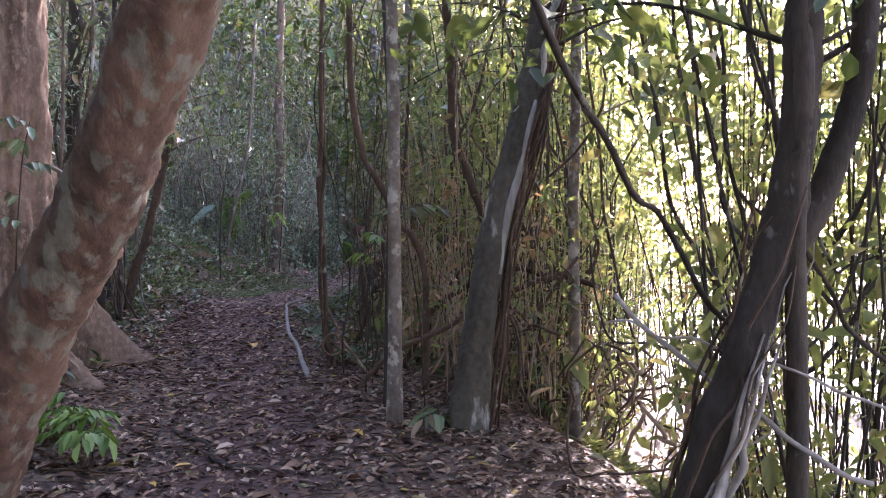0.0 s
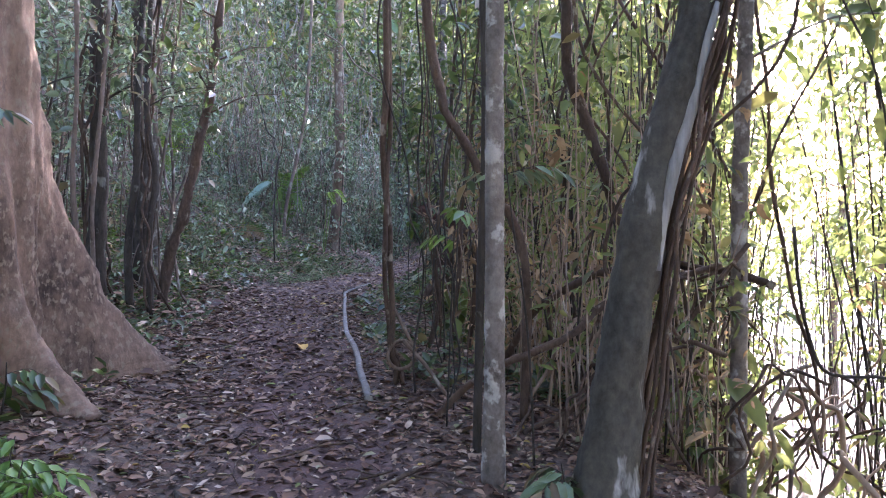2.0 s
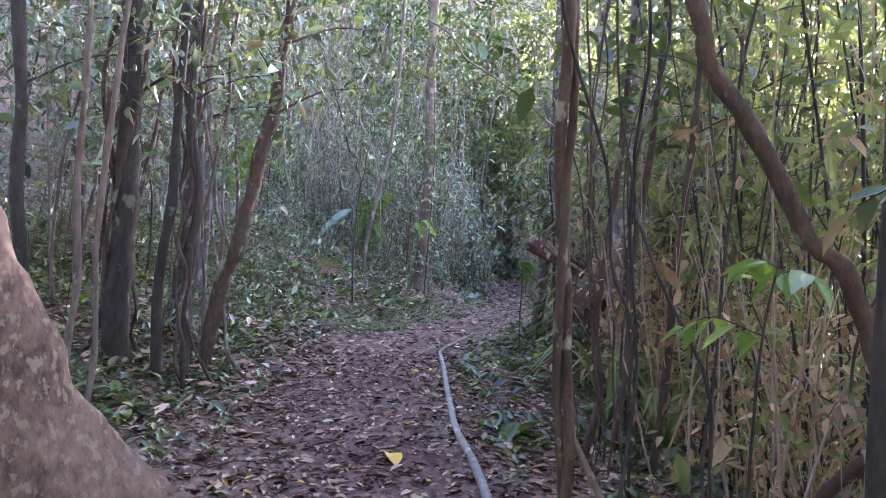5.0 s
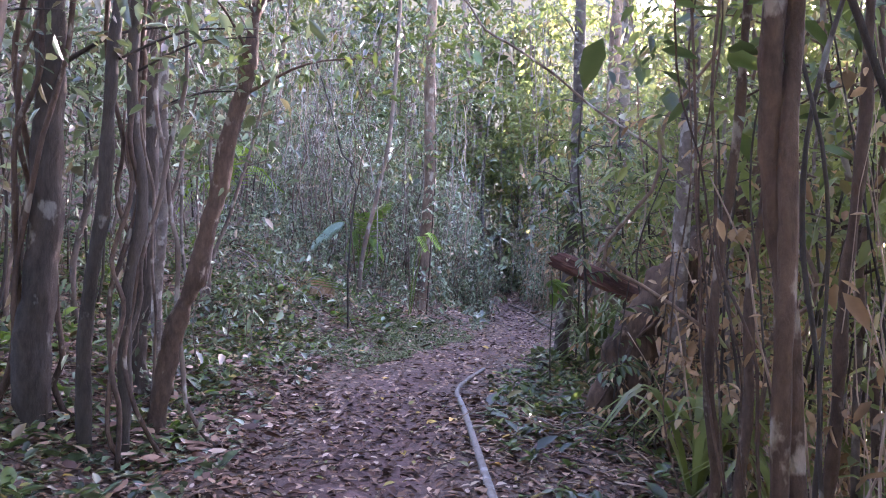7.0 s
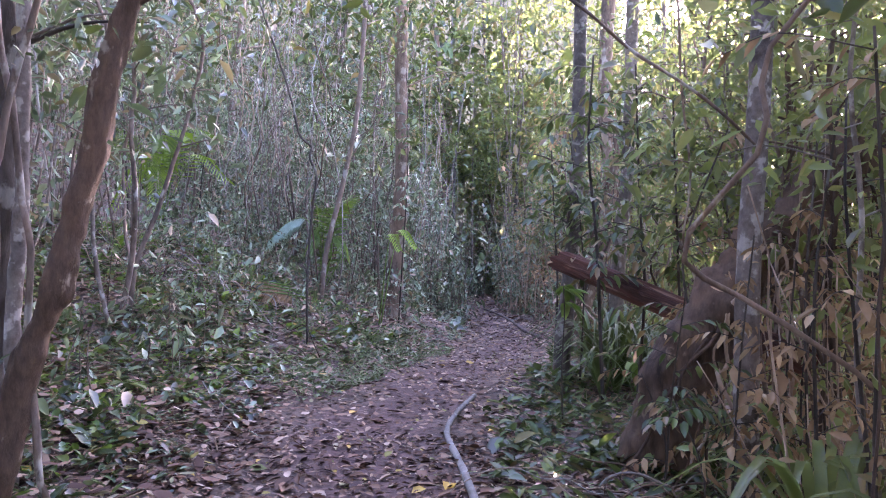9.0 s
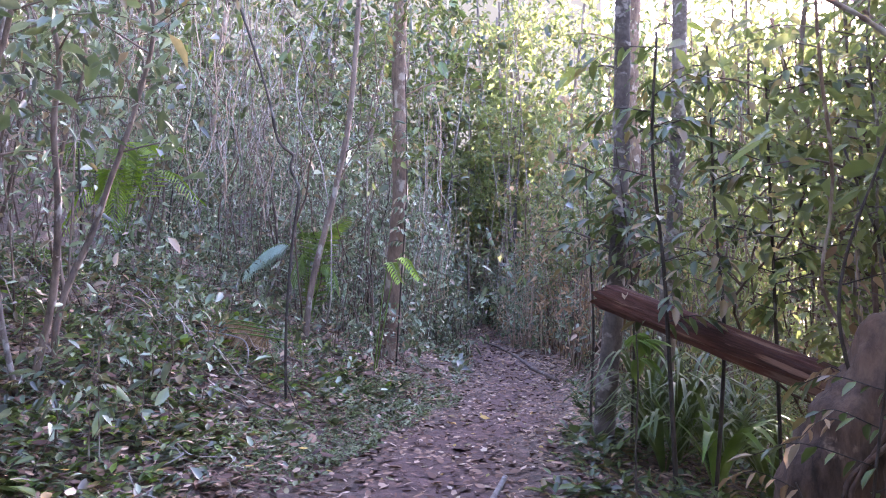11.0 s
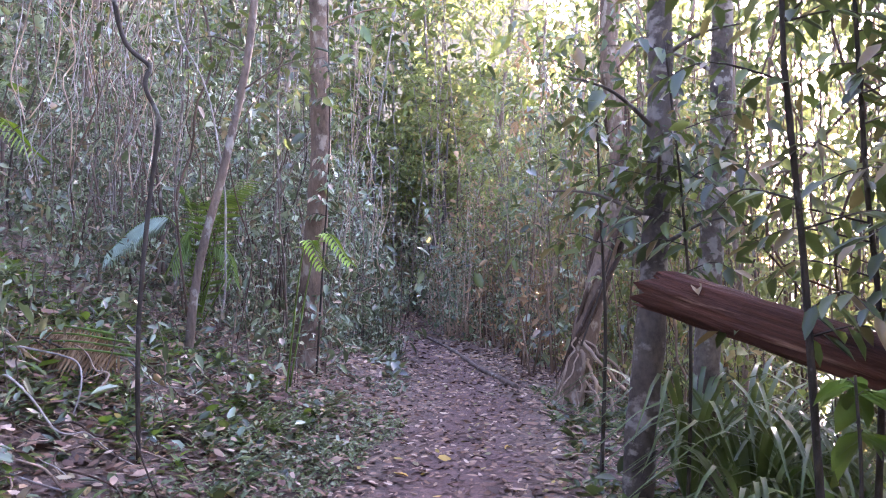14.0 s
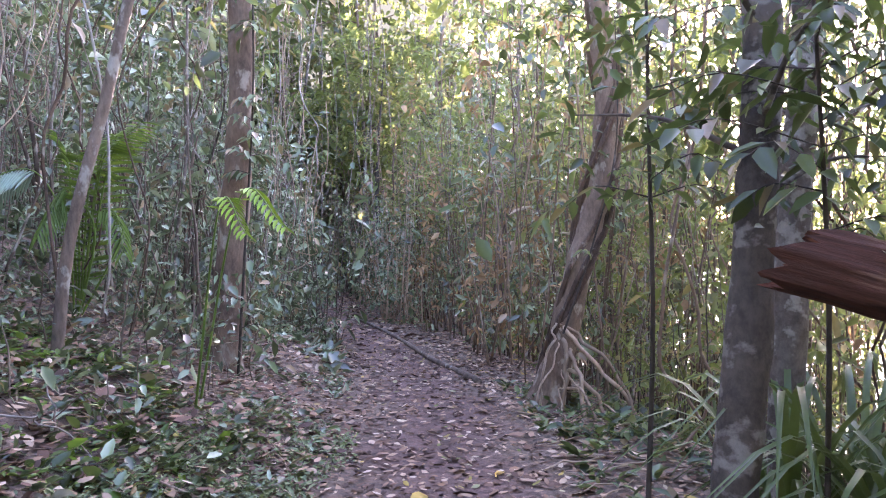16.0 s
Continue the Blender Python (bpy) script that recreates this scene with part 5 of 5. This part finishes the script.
thicket("bank_thicket", 110, 10, 20, -3.2, -9, 3.0, 30, 0.1, M_BARK_GREY, M_LEAF_PALE, "thin saplings and leaves on the bank", 0.014)
thicket("bank_shrubs", 330, 11, 26, -1.8, -8, 0.75, 30, 0.078, M_BARK_GREY, M_LEAF_PALE, "low leafy shrubs on the bank", 0.008, 0.2)
thicket("hillside_thicket", 400, 22.5, 34, -2.2, -13, 3.4, 95, 0.1, M_BARK_GREY, M_LEAF_PALE, "dense saplings on the hillside", 0.016, 0.0, 0.16)
thicket("far_thicket", 270, 34, 58, -2.2, -20, 9.5, 110, 0.19, M_BARK_GREY, M_LEAF_PALE, "dense far forest on the hillside", 0.035, 0.05, 0.08, 0.45, 0.5)
# Made dense and tall to keep sky light off the buttress tree.
thicket("left_thicket", 170, -2, 9, -4.6, -10, 5.5, 60, 0.11, M_BARK_DARK, M_LEAF, "dark saplings behind the buttress tree", 0.016)
thicket("dry_canes", 110, 6.8, 10, 1.9, 4.6, 2.3, 22, 0.07, M_CANE, M_LEAF_DRY, "dry brown canes crowded below the trail", 0.007, 0.1, 0.22)
thicket("dry_canes", 62, 6.5, 8.3, 1.7, 3.6, 2.7, 12, 0.07, M_CANE, M_LEAF_SUN, "thin upright canes with sparse leaves below the trail", 0.006, 0.3, 0.09)
thicket("dry_canes", 120, 10, 15, 2.6, 5, 2.2, 22, 0.08, M_CANE, M_LEAF_DRY, "dry brown canes below the trail", 0.008, 0.1, 0.22)
thicket("trail_shrubs", 90, 23.5, 44, 1.6, 7, 2.6, 40, 0.14, M_BARK_GREY, M_LEAF_PALE, "leafy shrubs along the far trail", 0.012, 0.1, 0.2)
thicket("dry_canes", 170, 23.5, 46, 1.3, 7, 5.0, 40, 0.13, M_CANE, M_LEAF_DRY, "tall dry brown canes along the far trail", 0.015, 0.15, 0.15)
thicket("trail_saplings", 150, 23.5, 46, 1.3, 8, 6.0, 52, 0.13, M_BARK_BROWN, M_LEAF_PALE, "leafy saplings among the canes along the far trail", 0.016, 0.1, 0.12)
thicket("slope_saplings", 90, 17, 27, 2.8, 7, 4.8, 70, 0.11, M_BARK_GREY, M_LEAF_SUN, "leafy green saplings on the slope", 0.014, 0.2, 0.12)
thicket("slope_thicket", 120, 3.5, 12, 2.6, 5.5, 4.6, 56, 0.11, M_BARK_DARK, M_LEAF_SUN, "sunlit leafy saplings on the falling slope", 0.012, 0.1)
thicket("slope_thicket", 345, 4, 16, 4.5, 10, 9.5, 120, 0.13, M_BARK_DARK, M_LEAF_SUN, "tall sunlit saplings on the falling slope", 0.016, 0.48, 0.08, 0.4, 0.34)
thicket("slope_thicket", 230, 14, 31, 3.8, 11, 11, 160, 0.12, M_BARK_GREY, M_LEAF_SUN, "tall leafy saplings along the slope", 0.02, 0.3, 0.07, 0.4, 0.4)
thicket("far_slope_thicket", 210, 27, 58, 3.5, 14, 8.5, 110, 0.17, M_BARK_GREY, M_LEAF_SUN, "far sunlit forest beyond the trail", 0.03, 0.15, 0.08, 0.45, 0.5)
thicket("bend_thicket", 120, 45, 63, -6, 14, 15, 150, 0.24, M_BARK_PALE, M_LEAF_SUN, "forest closing the far bend", 0.05, 0.12, 0.08, 0.45, 0.7)
thicket("bend_shrubs", 90, 46, 54, -4, 5, 2.8, 70, 0.2, M_BARK_GREY, M_LEAF_PALE, "leafy shrubs where the trail bends out of sight", 0.014, 0.0, 0.2)
thicket("bend_shrubs", 60, 33, 45, 0.9, 1.8, 3.2, 50, 0.12, M_CANE, M_LEAF_PALE, "leafy canes crowding the far trail edge", 0.012, 0.05, 0.15)
thicket("trail_edge_thicket", 150, 27, 44, -0.95, -3.2, 3.0, 60, 0.12, M_BARK_GREY, M_LEAF_PALE, "leafy saplings closing in on the far trail", 0.012, 0.0, 0.14)
thicket("bend_thicket", 150, 50, 60, -12, 6, 7, 90, 0.26, M_BARK_GREY, M_LEAF_PALE, "pale leafy growth beyond the bend of the trail", 0.03, 0.05, 0.1, 0.45, 0.5)
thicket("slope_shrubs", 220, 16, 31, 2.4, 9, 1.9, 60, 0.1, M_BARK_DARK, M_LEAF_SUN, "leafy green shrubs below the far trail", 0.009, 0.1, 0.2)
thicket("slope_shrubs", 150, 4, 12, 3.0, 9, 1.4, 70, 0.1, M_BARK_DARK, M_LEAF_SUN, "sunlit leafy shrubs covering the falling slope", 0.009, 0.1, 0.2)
# Unseen growth behind the start, raised tall to block light from the rear.
thicket("rear_thicket", 190, -14, -3, -10, 9, 6.5, 70, 0.22, M_BARK_DARK, M_LEAF, "unseen forest added behind the start of the trail to block light", 0.02, 0.1)


# ---- saplings and background trees, each a thing of its own ----
def sapling(height, r, bark, leaf, leaves, size, label, group, low=0.45):
    e = thing("sapling", (0, 0, -500), label, "sapling", group)
    p = spline([(0, 0, -0.1), (rng.normal(0, 0.1), rng.normal(0, 0.1), height * 0.35), (rng.normal(0, 0.2), rng.normal(0, 0.2), height * 0.7), (rng.normal(0, 0.3), rng.normal(0, 0.3), height)], 20) + wobble(20, 0.03, 6)
    part("stem", tubes(Geo(), p, np.linspace(r, r * 0.4, 20), 8, 0.05), bark, e)
    gl, gc = Geo(), Geo()
    for k in range(10):
        s = p[int((low + (1 - low) * k / 10) * 19)]
        az = k * 2.4
        ln = rng.uniform(0.4, 1.0) * height * 0.2
        q = spline([s, s + np.array([math.cos(az), math.sin(az), 0.4]) * ln * 0.6, s + np.array([math.cos(az), math.sin(az), 0.2]) * ln], 6)
        tubes(gl, q, np.linspace(r * 0.3, 0.003, 6), 4)
        c = np.repeat(q[2:], max(1, leaves // 40), 0)
        scatter(gc, c + rng.normal(0, 0.16, c.shape), size)
    tagged(part("branch_spray", gl, bark, e), kind="stuff")
    part("leaves", gc, leaf, e)
    return e


def plant_copies(protos, n, y0, y1, d0, d1, scale=(0.8, 1.25)):
    for k in range(n):
        y, d = rng.uniform(y0, y1), rng.uniform(min(d0, d1), max(d0, d1))
        x = float(trail_x(y)) + d
        if in_the_open(x, y):
            continue
        s = rng.uniform(*scale)
        pr = protos[k % len(protos)]
        m = pose(x, y, gz(x, y, 0.05), rng.normal(0, 4), rng.normal(0, 4), rng.uniform(0, 360))
        c = copy_thing(pr, m)
        c.scale = (s, s, s)


protos_l = [sapling(rng.uniform(3.5, 6), rng.uniform(0.018, 0.04), b, M_LEAF_PALE, 200, 0.11, "thin sapling with sparse glossy leaves", "saplings on the bank") for b in (M_BARK_GREY, M_BARK_DARK, M_BARK_PALE, M_BARK_GREY)]
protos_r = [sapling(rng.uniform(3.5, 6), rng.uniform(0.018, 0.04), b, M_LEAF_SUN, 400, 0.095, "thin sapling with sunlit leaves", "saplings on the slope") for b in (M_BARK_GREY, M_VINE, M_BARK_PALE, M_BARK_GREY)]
plant_copies(protos_l, 36, 9.5, 20, -2.6, -8)
plant_copies(protos_l, 54, 20, 46, -1.9, -11, (0.8, 1.4))
plant_copies(protos_r, 36, 12, 20, 3.0, 6)
plant_copies(protos_r, 44, 21, 50, 1.8, 8, (0.8, 1.5))
for pr in protos_l + protos_r:
    pr.location = (float(trail_x(14)) + (-4 if pr in protos_l else 3) + rng.uniform(-0.8, 0.8), 14 + rng.uniform(-3, 3), 0)
    pr.location.z = gz(pr.location.x, pr.location.y, 0.05)


def forest_tree(height, r, bark, leaf, label):
    e = thing("forest_tree", (0, 0, -500), label, "tree", "background trees")
    p = spline([(0, 0, -0.2), (rng.normal(0, 0.2), 0, height * 0.4), (rng.normal(0, 0.4), rng.normal(0, 0.4), height)], 16)
    part("trunk", tubes(Geo(), p, np.linspace(r, r * 0.45, 16), 10, 0.03), bark, e)
    gc = Geo()
    for k in range(9):
        s = p[6 + int(9 * k / 9)]
        az = k * 2.4
        ln = rng.uniform(1.2, 2.6)
        o = np.array([math.cos(az), math.sin(az), 0.35])
        q = spline([s, s + o * ln * 0.5, s + o * ln], 7)
        part("limb", tubes(Geo(), q, np.linspace(r * 0.3, 0.01, 7), 5), bark, e)
        c = np.repeat(q[2:], 15, 0)
        scatter(gc, c + rng.normal(0, 0.45, c.shape), 0.24, 0.45)
    part("crown", gc, leaf, e)
    return e


protos_t = [forest_tree(rng.uniform(9, 13), rng.uniform(0.08, 0.16), b, f, "forest tree with a loose leafy crown") for b, f in ((M_BARK_GREY, M_LEAF), (M_BARK_PALE, M_LEAF_PALE), (M_BARK_GREY, M_LEAF_SUN))]
plant_copies(protos_t, 18, 30, 58, -4, -20, (0.9, 1.4))
plant_copies(protos_t, 24, 26, 60, 3, 16, (0.8, 1.2))
plant_copies(protos_t, 18, 48, 64, -14, 14, (1.2, 1.9))
plant_copies(protos_t[2:] + protos_t[:1], 14, 50, 66, 7, 19, (1.7, 2.2))
plant_copies(protos_t[2:], 9, 46, 58, 0.5, 7, (1.3, 1.8))
plant_copies(protos_t, 6, -8, 6, -12, -6, (0.6, 0.9))
for k, pr in enumerate(protos_t):
    pr.location = (-12 - 3 * k, 30 + 4 * k, 0)
    pr.location.z = gz(pr.location.x, pr.location.y, 0.1)


def canopy_tree(height, r, bark, leaf, label):
    """A tall trunk whose broad crown, added above view, shades the forest floor."""
    e = thing("canopy_tree", (0, 0, -500), label, "tree", "tall trees of the canopy")
    p = spline([(0, 0, -0.2), (rng.normal(0, 0.15), 0, height * 0.4), (rng.normal(0, 0.3), rng.normal(0, 0.3), height)], 16)
    part("trunk", tubes(Geo(), p, np.linspace(r, r * 0.45, 16), 12, 0.03), bark, e)
    gc = Geo()
    for k in range(13):
        s = p[10 + k * 5 // 13]
        az, ln = k * 2.4, rng.uniform(2.4, 4.6)
        o = np.array([math.cos(az), math.sin(az), 0.28])
        q = spline([s, s + o * ln * 0.5 + np.array([0, 0, 0.3]), s + o * ln], 9)
        part("limb", tubes(Geo(), q, np.linspace(r * 0.35, 0.012, 9), 6), bark, e)
        c = np.repeat(q[2:], 26, 0)
        scatter(gc, c + rng.normal(0, 0.6, c.shape) * np.array([1, 1, 0.7]), 0.27, 0.45)
    part("crown", gc, leaf, e)
    return e


protos_c = [canopy_tree(12.5, 0.15, M_BARK_GREY, M_LEAF, "tall forest tree added so its broad dense crown blocks sky light"), canopy_tree(14.0, 0.18, M_BARK_BROWN, M_LEAF, "tall forest tree added so its broad dense crown blocks sky light")]
# Added beside the trail and behind the start to hold back sky light.
plant_copies(protos_c, 16, -10, 22, -5.5, -11, (0.9, 1.15))
plant_copies(protos_c, 5, -10, -2, -3, 4, (0.9, 1.1))
plant_copies(protos_c, 6, 20, 36, -8, -15, (0.9, 1.1))
plant_copies(protos_c, 14, -20, -5, -11, 9, (0.8, 1.0))
for k, pr in enumerate(protos_c):
    pr.location = (-8.5 - 2 * k, 4 + 5 * k, 0)
    pr.location.z = gz(pr.location.x, pr.location.y, 0.1)
